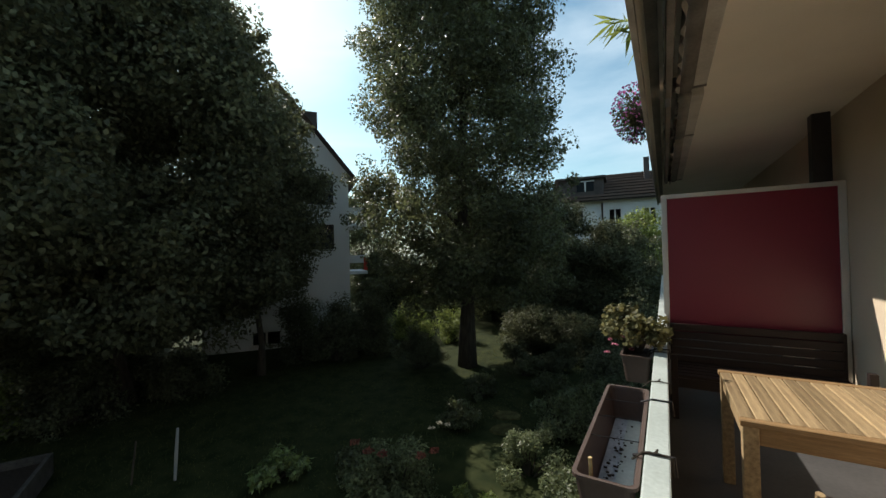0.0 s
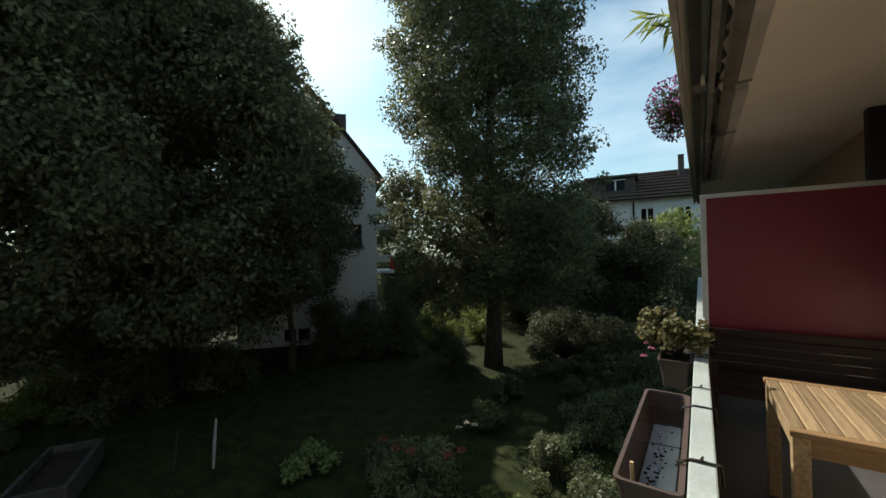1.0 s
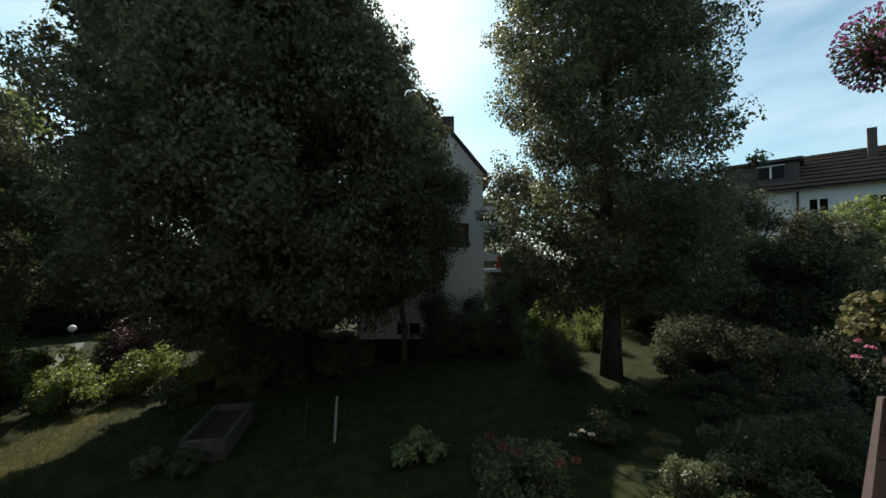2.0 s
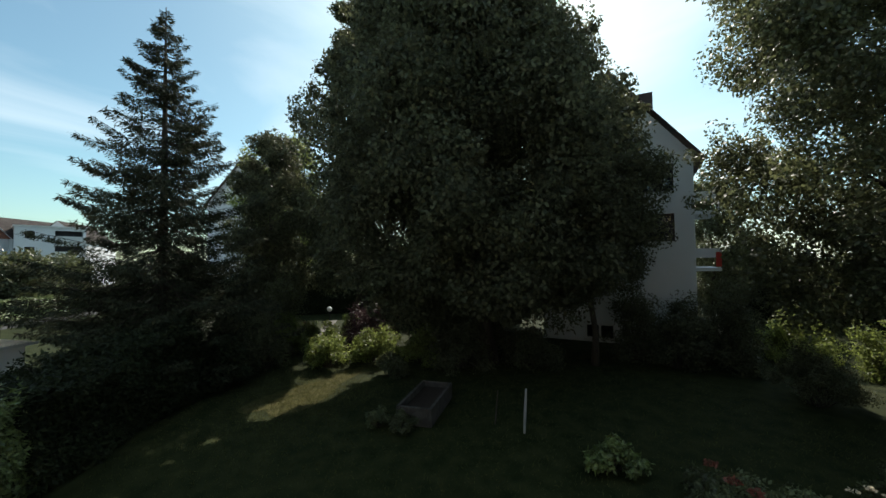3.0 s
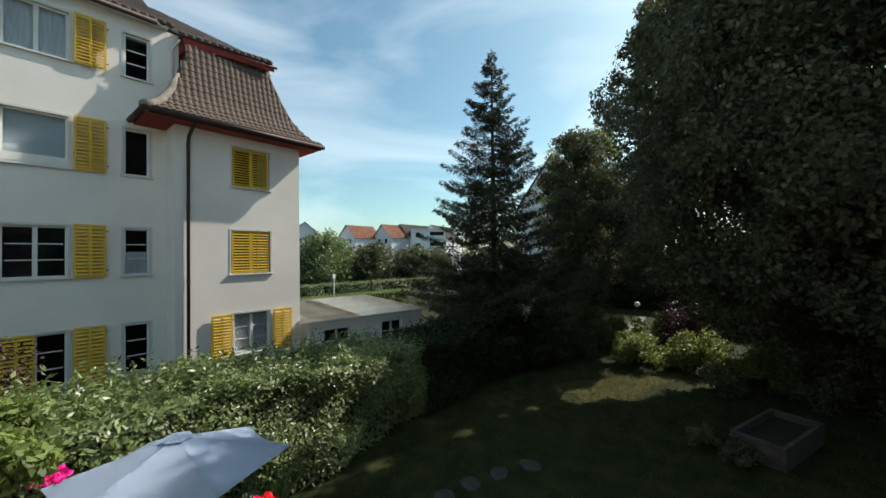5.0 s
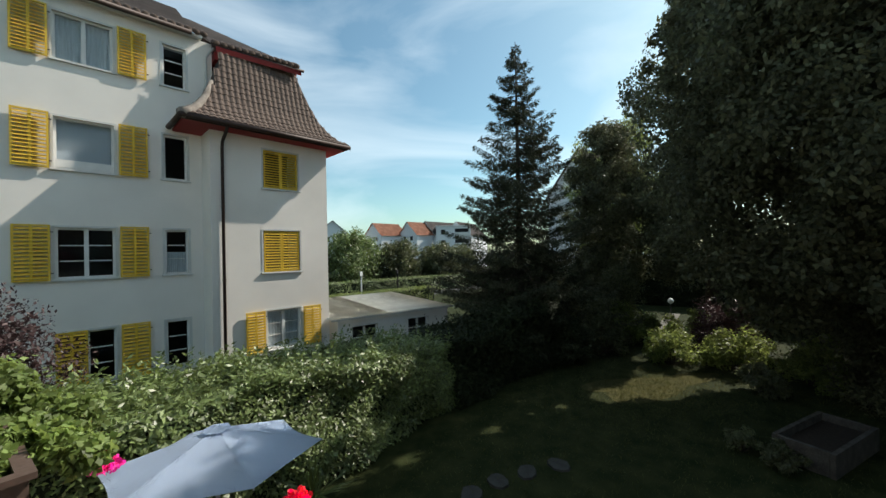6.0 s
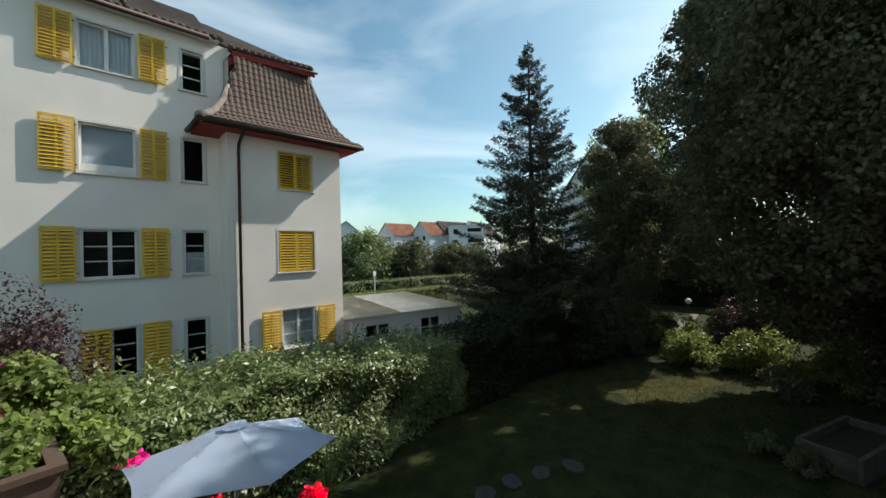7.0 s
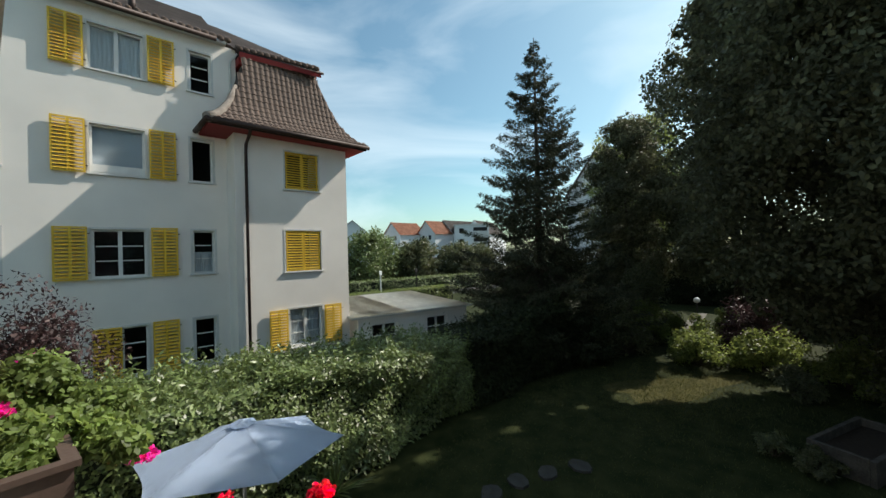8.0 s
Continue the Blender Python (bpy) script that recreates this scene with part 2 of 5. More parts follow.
def conifer(name, x, y, height, radius, leaves, label, seed, z=0.0):
    rng = np.random.default_rng(seed)
    tree = thing(name, pose(x, y, z), label, "tree")
    part("trunk", tube(bmesh.new(), [(0, 0, -0.1), (0, 0, height * 0.5), (0, 0, height)], [0.22, 0.12, 0.015], 8), "bark", tree, smooth=True)
    bm = bmesh.new()
    pos, out = [], []
    zc = 0.5
    while zc < height - 0.15:
        f = 1 - zc / height
        n = int(4 + 6 * f)
        for k in range(n):
            a = rng.uniform(0, math.tau)
            length = radius * (f ** 0.95) * rng.uniform(0.45, 1.15) + 0.05
            rise = 0.12 - 0.6 * f
            base, tip = Vector((0, 0, zc)), Vector((length * math.cos(a), length * math.sin(a), zc + length * rise + 0.18 * length))
            mid = Vector((length * 0.55 * math.cos(a), length * 0.55 * math.sin(a), zc + length * 0.55 * rise - 0.05 * length))
            tube(bm, [base, mid, tip], [0.02 + 0.02 * f, 0.014, 0.004], 4)
            m = max(12, int(leaves * (length / radius) / (height / 0.19 * 5)))
            t = rng.uniform(0.12, 1.0, m) ** 0.8
            P = np.where(t[:, None] < 0.55, np.array(base) + (np.array(mid) - np.array(base)) * t[:, None] / 0.55, np.array(mid) + (np.array(tip) - np.array(mid)) * (t[:, None] - 0.55) / 0.45)
            side = np.array((-math.sin(a), math.cos(a), 0.0))
            sp = rng.uniform(-1, 1, (m, 1)) * (0.34 * length * (1.05 - t))[:, None]
            P = P + side * sp + rng.normal(0, 0.02, (m, 3)) - np.array((0, 0, 1)) * (abs(sp) * 0.35 + rng.uniform(0, 0.12, (m, 1)))
            pos.append(P)
            out.append(np.sign(sp) * side * 0.7 + np.array((math.cos(a), math.sin(a), -0.3)))
        zc += rng.uniform(0.14, 0.24)
    tagged(part("branch_work", bm, "bark", tree), kind="stuff")
    leaf_object("needles", np.concatenate(pos), 0.15, "needle", tree, 0.5, 0.20, seed, np.concatenate(out) * 1.5)
    return tree


def shrub(name, x, y, rx, ry, height, leaves, size, mat, label, seed, z=0.0, narrow=0.5, category="bush", group="", low=0.15, rz=0.0):
    """A bush of stems and leaf clumps."""
    rng = np.random.default_rng(seed)
    ob = thing(name, pose(x, y, z, 0, 0, rz), label, category, group)
    n = max(6, int(14 + 10 * rx * ry * height))
    d = rng.normal(size=(n, 3))
    d /= np.linalg.norm(d, axis=1)[:, None]
    d[:, 2] = abs(d[:, 2])
    c = d * np.array((rx, ry, height - low)) * rng.uniform(0.35, 0.88, (n, 1)) + np.array((0, 0, low))
    bm = bmesh.new()
    for p in c[: min(n, 40)]:
        tube(bm, [(p[0] * 0.15, p[1] * 0.15, -0.03), (p[0] * 0.5, p[1] * 0.5, p[2] * 0.6), tuple(p)], [0.018, 0.012, 0.004], 4)
    part("stem_work", bm, "bark", ob)
    r = rng.uniform(0.18, 0.32, n) * (rx + ry + height) / 3
    P, o = clumps(rng, c, np.minimum(r, 0.6), max(4, int(leaves / n)), 0.8)
    P[:, 2] = np.maximum(P[:, 2], 0.02)
    leaf_object("leaves", P, size, mat, ob, 0.2, narrow, seed, o, flat=0.7)
    return ob


M["pane"] = glass("pane", (0.9, 0.95, 0.95))
M["pane"].node_tree.nodes["Principled BSDF"].inputs["Transmission Weight"].default_value = 1.0
M["pane"].node_tree.nodes["Principled BSDF"].inputs["IOR"].default_value = 1.2
# dark colour that stands for unlit interiors behind the windows
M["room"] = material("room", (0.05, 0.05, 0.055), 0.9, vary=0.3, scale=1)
M["white_frame"] = material("white_frame", (0.72, 0.72, 0.70), 0.45, vary=0.05, scale=4)
M["soffit"] = material("soffit", (0.27, 0.024, 0.024), 0.6, vary=0.1, scale=2)
M["hip"] = material("hip", (0.22, 0.19, 0.165), 0.9, vary=0.3, scale=4, fine=30, bump=0.4)
M["fibre"] = material("fibre", (0.60, 0.59, 0.54), 0.85, vary=0.16, scale=1.3, fine=30, bump=0.3)
M["teak"] = material("teak", (0.30, 0.205, 0.115), 0.5, vary=0.3, scale=5, fine=60, bump=0.2, stretch=(9, 0.5, 9), per_object=0.28, second=(0.42, 0.30, 0.165))
M["teak_x"] = material("teak_x", (0.27, 0.165, 0.08), 0.5, vary=0.28, scale=5, fine=60, bump=0.2, stretch=(0.5, 9, 9), second=(0.34, 0.21, 0.10))
M["dark_wood"] = material("dark_wood", (0.022, 0.013, 0.011), 0.5, vary=0.3, scale=4, fine=50, bump=0.2, stretch=(0.5, 6, 6))
M["panel_red"] = material("panel_red", (0.17, 0.009, 0.028), 0.38, vary=0.06, scale=1.2, spec=0.5, bump=0.02)
M["alu"] = material("alu", (0.55, 0.54, 0.52), 0.45, 0.6, vary=0.08, scale=3)
M["cap"] = material("cap", (0.40, 0.44, 0.42), 0.5, vary=0.14, scale=3, fine=60, bump=0.08)
M["ceiling"] = material("ceiling", (0.88, 0.82, 0.72), 0.95, vary=0.06, scale=1.2, fine=50, bump=0.15)
M["wall_warm"] = material("wall_warm", (0.66, 0.54, 0.41), 0.95, vary=0.06, scale=1.2, fine=70, bump=0.4)
M["floor"] = material("floor", (0.065, 0.062, 0.062), 0.7, vary=0.15, scale=2, fine=40)
M["planter"] = material("planter", (0.085, 0.058, 0.048), 0.5, vary=0.12, scale=4)
M["planter_in"] = material("planter_in", (0.42, 0.45, 0.50), 0.6, vary=0.25, scale=9, fine=60)
M["soil"] = material("soil", (0.03, 0.022, 0.016), 0.95, vary=0.4, scale=20, fine=90, bump=0.8)
M["canvas"] = material("canvas", (0.50, 0.60, 0.77), 0.8, vary=0.06, scale=2, fine=150, bump=0.1)
M["awning"] = material("awning", (0.22, 0.205, 0.19), 0.85, vary=0.2, scale=6)
M["awning_light"] = material("awning_light", (0.52, 0.49, 0.45), 0.7, vary=0.15, scale=5)
M["metal_dark"] = material("metal_dark", (0.05, 0.045, 0.045), 0.45, 0.7, vary=0.2, scale=8)
M["stone"] = material("stone", (0.045, 0.045, 0.042), 0.9, vary=0.25, scale=4, fine=40, bump=0.6)
M["bed_stone"] = material("bed_stone", (0.06, 0.056, 0.05), 0.9, vary=0.35, scale=5, fine=40, bump=0.6)
M["white_paint"] = material("white_paint", (0.30, 0.30, 0.29), 0.6, vary=0.15, scale=6)
M["pink"] = material("pink", (0.80, 0.06, 0.40), 0.5, vary=0.2, scale=20, bump=0, leafy=0.35, island=True)
M["scarlet"] = material("scarlet", (0.75, 0.03, 0.04), 0.5, vary=0.2, scale=20, bump=0, leafy=0.35, island=True)
M["pale_flower"] = material("pale_flower", (0.55, 0.50, 0.40), 0.6, vary=0.2, scale=20, bump=0, leafy=0.3, island=True)
M["rust_flower"] = material("rust_flower", (0.18, 0.07, 0.05), 0.7, vary=0.3, scale=20, bump=0, leafy=0.2, island=True)
M["geranium"] = material("geranium", (0.145, 0.20, 0.06), 0.5, vary=0.3, scale=8, bump=0, leafy=0.4, island=True)
M["dull_leaf"] = material("dull_leaf", (0.13, 0.125, 0.055), 0.6, vary=0.25, scale=5, bump=0, leafy=0.3, island=True)
M["grey_leaf"] = material("grey_leaf", (0.10, 0.12, 0.06), 0.5, vary=0.25, scale=5, bump=0, leafy=0.3, island=True)
M["asphalt"] = material("asphalt", (0.06, 0.06, 0.062), 0.9, vary=0.15, scale=0.5)
M["path"] = material("path", (0.11, 0.105, 0.09), 0.9, vary=0.2, scale=1)
M["rope"] = material("rope", (0.05, 0.04, 0.03), 0.9, vary=0.2, scale=30)
M["bamboo"] = material("bamboo", (0.55, 0.40, 0.20), 0.6, vary=0.2, scale=30)
# lighter copy of the dark lawn colour, painted where sun falls
M["sunlit_ground"] = material("sunlit_ground", (0.055, 0.054, 0.022), 0.95, vary=0.35, scale=5, fine=70, bump=0.8, spec=0.05, second=(0.09, 0.084, 0.036))
M["grass"] = material("grass", (0.05, 0.065, 0.02), 0.7, vary=0.3, scale=1.5, bump=0, leafy=0.3, island=True, second=(0.10, 0.10, 0.035))
# leaf colour darkened to carry the deep shade around the spruce and lamp
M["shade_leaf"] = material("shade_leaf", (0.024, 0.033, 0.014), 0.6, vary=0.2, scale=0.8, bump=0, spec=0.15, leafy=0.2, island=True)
M["mauve"] = material("mauve", (0.55, 0.17, 0.34), 0.6, vary=0.25, scale=20, bump=0, leafy=0.5, island=True)
M["rose"] = material("rose", (0.55, 0.20, 0.26), 0.6, vary=0.2, scale=20, bump=0, leafy=0.3, island=True)


# ---- ground ----
bm = bmesh.new()
ys, zs = (-900, -200, -60, -20, -9.6, -8.2, 0, 10, 40, 900), (-0.7, -0.7, -0.7, -0.7, -0.7, 0.0, 0.0, 0.0, 0.0, 0.0)
xs = (-900, -60, -20, -10, 0, 60, 900)
grid = [[bm.verts.new((x, y, z)) for x in xs] for y, z in zip(ys, zs)]
for a, b in zip(grid, grid[1:]):
    for i in range(len(xs) - 1):
        bm.faces.new((a[i], a[i + 1], b[i + 1], b[i]))
tagged(part("ground", bm, "lawn"), "shaded garden lawn with sunlit patches", "lawn", kind="structure")


def mound(name, spots, mat, label, category):
    """Thin uneven slabs lying on the ground."""
    for i, (x, y, rx, ry, turn) in enumerate(spots):
        rng = random.Random(i + 7)
        bm = bmesh.new()
        ring = [Vector((rx * math.cos(a * math.tau / 9) * rng.uniform(0.85, 1.1), ry * math.sin(a * math.tau / 9) * rng.uniform(0.85, 1.1), 0)) for a in range(9)]
        low, top = [bm.verts.new(p) for p in ring], [bm.verts.new(p * 0.94 + Vector((0, 0, 0.035))) for p in ring]
        bm.faces.new(top)
        for k in range(9):
            bm.faces.new((low[k], low[(k + 1) % 9], top[(k + 1) % 9], top[k]))
        ob = part(name, bm, mat)
        ob.matrix_world = pose(x, y, 0.004, 0, 0, turn)
        tagged(ob, label, category, label)


mound("stepping_stone", [(-5.4, -3.36, 0.26, 0.2, 20), (-5.95, -3.15, 0.24, 0.2, 50), (-6.5, -2.85, 0.26, 0.19, 10), (-7.05, -2.45, 0.25, 0.2, 70)], "stone", "flat grey stepping stone in the lawn", "stone")
mound("paving_slab", [(-3.75, 9.5, 0.42, 0.3, 20), (-3.5, 8.75, 0.42, 0.3, 50)], "sunlit_ground", "sunlit pale paving slab between the shrubs", "paving")
# pale sheet that paints the sun pool onto the lawn
rngp = random.Random(3)
bm = bmesh.new()
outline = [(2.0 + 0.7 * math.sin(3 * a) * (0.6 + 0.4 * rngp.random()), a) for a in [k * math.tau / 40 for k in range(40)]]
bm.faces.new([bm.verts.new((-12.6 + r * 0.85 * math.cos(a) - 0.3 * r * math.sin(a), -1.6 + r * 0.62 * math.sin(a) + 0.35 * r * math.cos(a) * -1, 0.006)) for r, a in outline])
tagged(part("worn_grass", bm, "sunlit_ground"), "pale lawn patch painted as a pool of sunlight", "lawn", kind="structure")
# pale garden path beyond the shrubs, road beyond the hedges
bm = boxes((-27, -20.0, -2.5, -1.8, -0.05, 0.012))
tagged(part("garden_path", bm, "path"), "pale gravel path running between bushes", "path", kind="structure")
bm = boxes((-140, 20, -38.5, -31.5, -0.75, -0.688))
ob = tagged(part("road", bm, "asphalt"), "grey asphalt street behind clipped hedges", "road", kind="structure")
ob.matrix_world = pose(0, 0, 0, 0, 0, -10)

# ---- neighbouring house ----
HOUSE = pose(-1.954, -13.388, 0, 0, 0, -8.3)
house = thing("apartment_house", HOUSE, "white rendered apartment house with yellow louvred shutters and brown tiled roof", "house")
ROWS_Z = ((0.86, 2.26), (3.64, 4.96), (6.46, 7.79), (9.26, 10.5))
BIG, SMALL = (-1.1, 0.06), (-2.79, -2.2)
WIN = [(u0, u1, z0, z1) for z0, z1 in ROWS_Z for u0, u1 in (BIG, SMALL, (1.66, 2.25), (3.4, 4.56))]
WING = [(-5.84, -4.68, 6.34, 7.6), (-5.87, -4.65, 3.58, 4.95), (-5.85, -4.72, 1.05, 2.32)]
part("wall", panel(bmesh.new(), -3.5, 12.0, -0.9, 10.95, -0.35, 0.0, WIN), "plaster", house)
part("wing_wall", panel(bmesh.new(), -6.92, -3.17, -0.9, 8.1, 0.57, 0.92, WING), "plaster", house)
part("wing_end", boxes((-6.92, -6.57, -9.0, 0.568, -0.9, 8.1)), "plaster", house)
part("wing_cheek", boxes((-3.52, -3.17, 0.003, 0.568, -0.9, 8.1)), "plaster", house)
part("house_end", boxes((11.6, 12.0, -9.0, -0.352, -0.9, 10.95)), "plaster", house)
part("rear_wall", boxes((-6.92, 12.0, -9.35, -9.002, -0.9, 10.95)), "plaster", house)
# added dark sheets in place of unlit rooms behind the panes
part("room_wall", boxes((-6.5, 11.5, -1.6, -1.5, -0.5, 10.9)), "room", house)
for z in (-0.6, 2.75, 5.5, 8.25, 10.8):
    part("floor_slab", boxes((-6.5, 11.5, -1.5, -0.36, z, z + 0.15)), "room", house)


def window(u0, u1, z0, z1, y, cols, bars, curtain="", fill=0.0):
    """A window set in a wall opening: frame, casement bars, panes and sill."""
    w = new("window")
    w.parent = house
    w.empty_display_size = 0.1
    t, d = 0.055, y - 0.14
    bm = boxes((u0, u1, d, d + 0.06, z0, z0 + t), (u0, u1, d, d + 0.06, z1 - t, z1), (u0, u0 + t, d, d + 0.06, z0 + t, z1 - t), (u1 - t, u1, d, d + 0.06, z0 + t, z1 - t))
    part("window_frame", bm, "white_frame", w)
    wide = (u1 - u0 - 2 * t) / cols
    for c in range(1, cols):
        x = u0 + t + c * wide
        part("mullion", boxes((x - 0.045, x + 0.045, d - 0.002, d + 0.065, z0 + t, z1 - t)), "white_frame", w)
    for b in range(bars):
        z = z0 + t + (b + 1) * (z1 - z0 - 2 * t) / (bars + 1)
        for c in range(cols):
            x = u0 + t + c * wide
            part("glazing_bar", boxes((x + 0.03, x + wide - 0.03, d + 0.01, d + 0.045, z - 0.014, z + 0.014)), "white_frame", w)
    for c in range(cols):
        x = u0 + t + c * wide
        p = part("pane", boxes((x, x + wide, d + 0.02, d + 0.028, z0 + t, z1 - t)), "pane", w)
        p.visible_shadow = False
    part("sill", boxes((u0 - 0.08, u1 + 0.08, y - 0.08, y + 0.06, z0 - 0.05, z0), bevel=0.008), "trim", w)
    s = 0.055
    part("surround", boxes((u0 - s, u0, y - 0.002, y + 0.012, z0, z1), (u1, u1 + s, y - 0.002, y + 0.012, z0, z1), (u0 - s, u1 + s, y - 0.002, y + 0.012, z1, z1 + s)), "trim", w)
    # "flat" sets an added plain sheet that paints the pane's sky reflection
    if curtain:
        bm = bmesh.new()
        n = 40
        zt = z1 if curtain != "half" else z0 + 0.5 * (z1 - z0)
        row = [[bm.verts.new((u0 + (u1 - u0) * i / n, d - 0.06 + (0.0 if curtain == "flat" else 0.012) * math.sin(i * 1.9), z)) for i in range(n + 1)] for z in (z0, zt)]
        for i in range(n):
            bm.faces.new((row[0][i], row[0][i + 1], row[1][i + 1], row[1][i]))
        part("curtain", bm, "reflected_sky" if curtain == "flat" else "curtain", w, "pale net curtain, flat sheet where it stands for reflected sky", smooth=True)
    if fill:
        part("panel", boxes((u0 + t, u1 - t, d + 0.03, d + 0.07, z0 + t, z0 + t + fill)), "white_frame", w)
    return w


def shutter(u0, u1, z0, z1, y, lean=0.0, stile=True):
    """A louvred shutter leaf: frame with a middle stile and sloping slats."""
    w, h, f = u1 - u0, z1 - z0, 0.045
    bm = boxes((0, f, 0, 0.04, 0, h), (w - f, w, 0, 0.04, 0, h), (f, w - f, 0, 0.04, 0, f), (f, w - f, 0, 0.04, h - f, h))
    if stile:
        box(bm, w / 2 - 0.03, w / 2 + 0.03, 0.012, 0.043, f, h - f)
    s = part("shutter", bm, "yellow", house, "yellow painted louvred shutter")
    s.matrix_local = pose(u0, y, z0, 0, 0, lean)
    n = 14
    key = (round(w, 3), round(h, 3), stile)
    half = 0.043 if stile else 0.038
    if key not in slat_meshes:
        b2 = box(bmesh.new(), f - 0.004, w - f + 0.004, -0.004, 0.004, -half, half)
        me = bpy.data.meshes.new("slat")
        b2.to_mesh(me)
        b2.free()
        me.materials.append(M["yellow"])
        slat_meshes[key] = me
    for k in range(n):
        sl = new("slat", slat_meshes[key])
        sl.parent = s
        sl.matrix_local = pose(0, 0.02, f + (k + 0.5) * (h - 2 * f) / n, 50, 0, 0)
    for z in (0.18, h - 0.18):
        hinge = part("hinge", boxes((-0.05, 0.02, 0.0, 0.02, z - 0.012, z + 0.012)), "metal_dark", s)
    return s


slat_meshes = {}
for j, (z0, z1) in enumerate(ROWS_Z):
    window(*BIG, z0, z1, 0.0, 1 if j == 2 else 2, (2, 2, 0, 0)[j], ("", "", "flat", "full")[j], 0.2 if j == 2 else 0)
    window(*SMALL, z0, z1, 0.0, 1, (2, 2, 0, 2)[j], ("", "half", "", "")[j])
    window(1.66, 2.25, z0, z1, 0.0, 1, (2, 2, 0, 2)[j])
    window(3.4, 4.56, z0, z1, 0.0, 2, 2, "full")
    shutter(-1.82, -1.19, z0 - 0.02, z1 + 0.06, 0.05)
    if j:
        shutter(0.14, 0.79, z0 - 0.02, z1 + 0.06, 0.05)
    else:
        shutter(-0.52, 0.08, z0 - 0.02, z1 + 0.02, 0.02)
window(*WING[2], 0.92, 2, 2, "full")
shutter(-4.65, -4.07, 1.0, 2.34, 0.97)
shutter(-6.56, -5.93, 1.0, 2.34, 0.97)
for u0, u1, z0, z1 in WING[:2]:
    m = (u0 + u1) / 2
    shutter(u0 + 0.03, m - 0.003, z0 + 0.02, z1 - 0.02, 0.87, stile=False)
    shutter(m + 0.003, u1 - 0.03, z0 + 0.02, z1 - 0.02, 0.87, stile=False)
    part("sill", boxes((u0 - 0.08, u1 + 0.08, 0.84, 0.98, z0 - 0.05, z0), bevel=0.008), "trim", house)
    part("surround", boxes((u0 - 0.05, u0, 0.918, 0.932, z0, z1), (u1, u1 + 0.05, 0.918, 0.932, z0, z1), (u0 - 0.05, u1 + 0.05, 0.918, 0.932, z1, z1 + 0.05)), "trim", house)

# bell-cast tiled roof over the wing: (height share, out) profile
EAVE_Z, TOP_Z = 8.02, 10.62
PROFILE = [(0.0, 1.52), (0.06, 1.30), (0.16, 1.08), (0.32, 0.86), (0.55, 0.66), (0.78, 0.50), (1.0, 0.36)]


def roof_at(f):
    for (a, p), (b, q) in zip(PROFILE, PROFILE[1:]):
        if f <= b:
            return p + (q - p) * (f - a) / (b - a)
    return PROFILE[-1][1]


def roof_ends(f):
    """Right and left ends of the wing roof at a share of its height."""
    out = roof_at(f)
    return -7.52 + (1.52 - out) * 1.32, -2.38 - (1.52 - out) * 1.12


bm = bmesh.new()
rows = []
for f, out in PROFILE:
    u0, u1 = roof_ends(f)
    z = EAVE_Z + f * (TOP_Z - EAVE_Z)
    rows.append([bm.verts.new(p) for p in ((u0, -4.0, z), (u0, out, z), (u1, out, z), (u1, -0.02, z))])
for a, b in zip(rows, rows[1:]):
    for i in range(3):
        bm.faces.new((a[i], a[i + 1], b[i + 1], b[i]))
roof = part("roof", bm, "tile_dark", house, "brown tiled bell-cast roof with dark gutter")
part("soffit", boxes((-7.45, -2.42, 0.0, 1.46, 7.93, 8.0)), "soffit", house, "red painted soffit board")
part("fascia", boxes((-7.48, -2.40, 1.46, 1.49, 7.92, 8.06)), "copper", house)
bm = bmesh.new()
tube(bm, [(-7.55, 1.55, 8.02), (-2.35, 1.55, 8.02)], [0.075, 0.075], 10)
tube(bm, [(-2.35, 1.55, 8.02), (-2.32, 0.05, 8.02)], [0.075, 0.075], 10)
part("gutter", bm, "copper", house, "dark copper gutter", smooth=True)
part("downpipe", tube(bmesh.new(), [(-3.5, 1.5, 7.98), (-3.5, 1.36, 7.82), (-3.48, 1.04, 7.6), (-3.48, 0.99, 7.4), (-3.48, 0.99, -0.7)], [0.045] * 5, 10), "copper", house, smooth=True)
for z in (1.2, 3.4, 5.6):
    part("pipe_clip", tube(bmesh.new(), [(-3.48, 0.99, z), (-3.48, 0.99, z + 0.05)], [0.056, 0.056], 10), "copper", house)
part("hip_cap", tube(bmesh.new(), [(roof_ends(f)[1] + 0.02, o + 0.02, EAVE_Z + f * (TOP_Z - EAVE_Z) + 0.03) for f, o in PROFILE[:5]], [0.15, 0.14, 0.13, 0.11, 0.06], 8), "hip", house, "pale mortared hip ridge", smooth=True)
part("hip_cap", tube(bmesh.new(), [(roof_ends(f)[0], o + 0.01, EAVE_Z + f * (TOP_Z - EAVE_Z) + 0.02) for f, o in PROFILE], [0.07] * 7, 8), "tile_dark", house, smooth=True)
# main roof with projecting eaves
bm = bmesh.new()
v = [bm.verts.new(p) for p in ((-3.0, 0.24, 11.02), (12.5, 0.24, 11.02), (12.5, -4.5, 14.2), (-3.4, -4.5, 14.2), (12.5, -9.6, 11.02), (-3.0, -9.6, 11.02))]
for q in ((0, 1, 2, 3), (3, 2, 4, 5)):
    bm.faces.new([v[i] for i in q])
bmesh.ops.solidify(bm, geom=bm.faces[:], thickness=0.12)
part("main_roof", bm, "tile_dark", house, "dark tiled main roof")
bm = bmesh.new()
v = [bm.verts.new(p) for p in ((-6.2, 0.66, 10.80), (-3.45, 0.34, 10.80), (-2.9, -4.5, 13.95), (-3.9, -4.5, 13.95), (-6.2, -8.0, 10.80))]
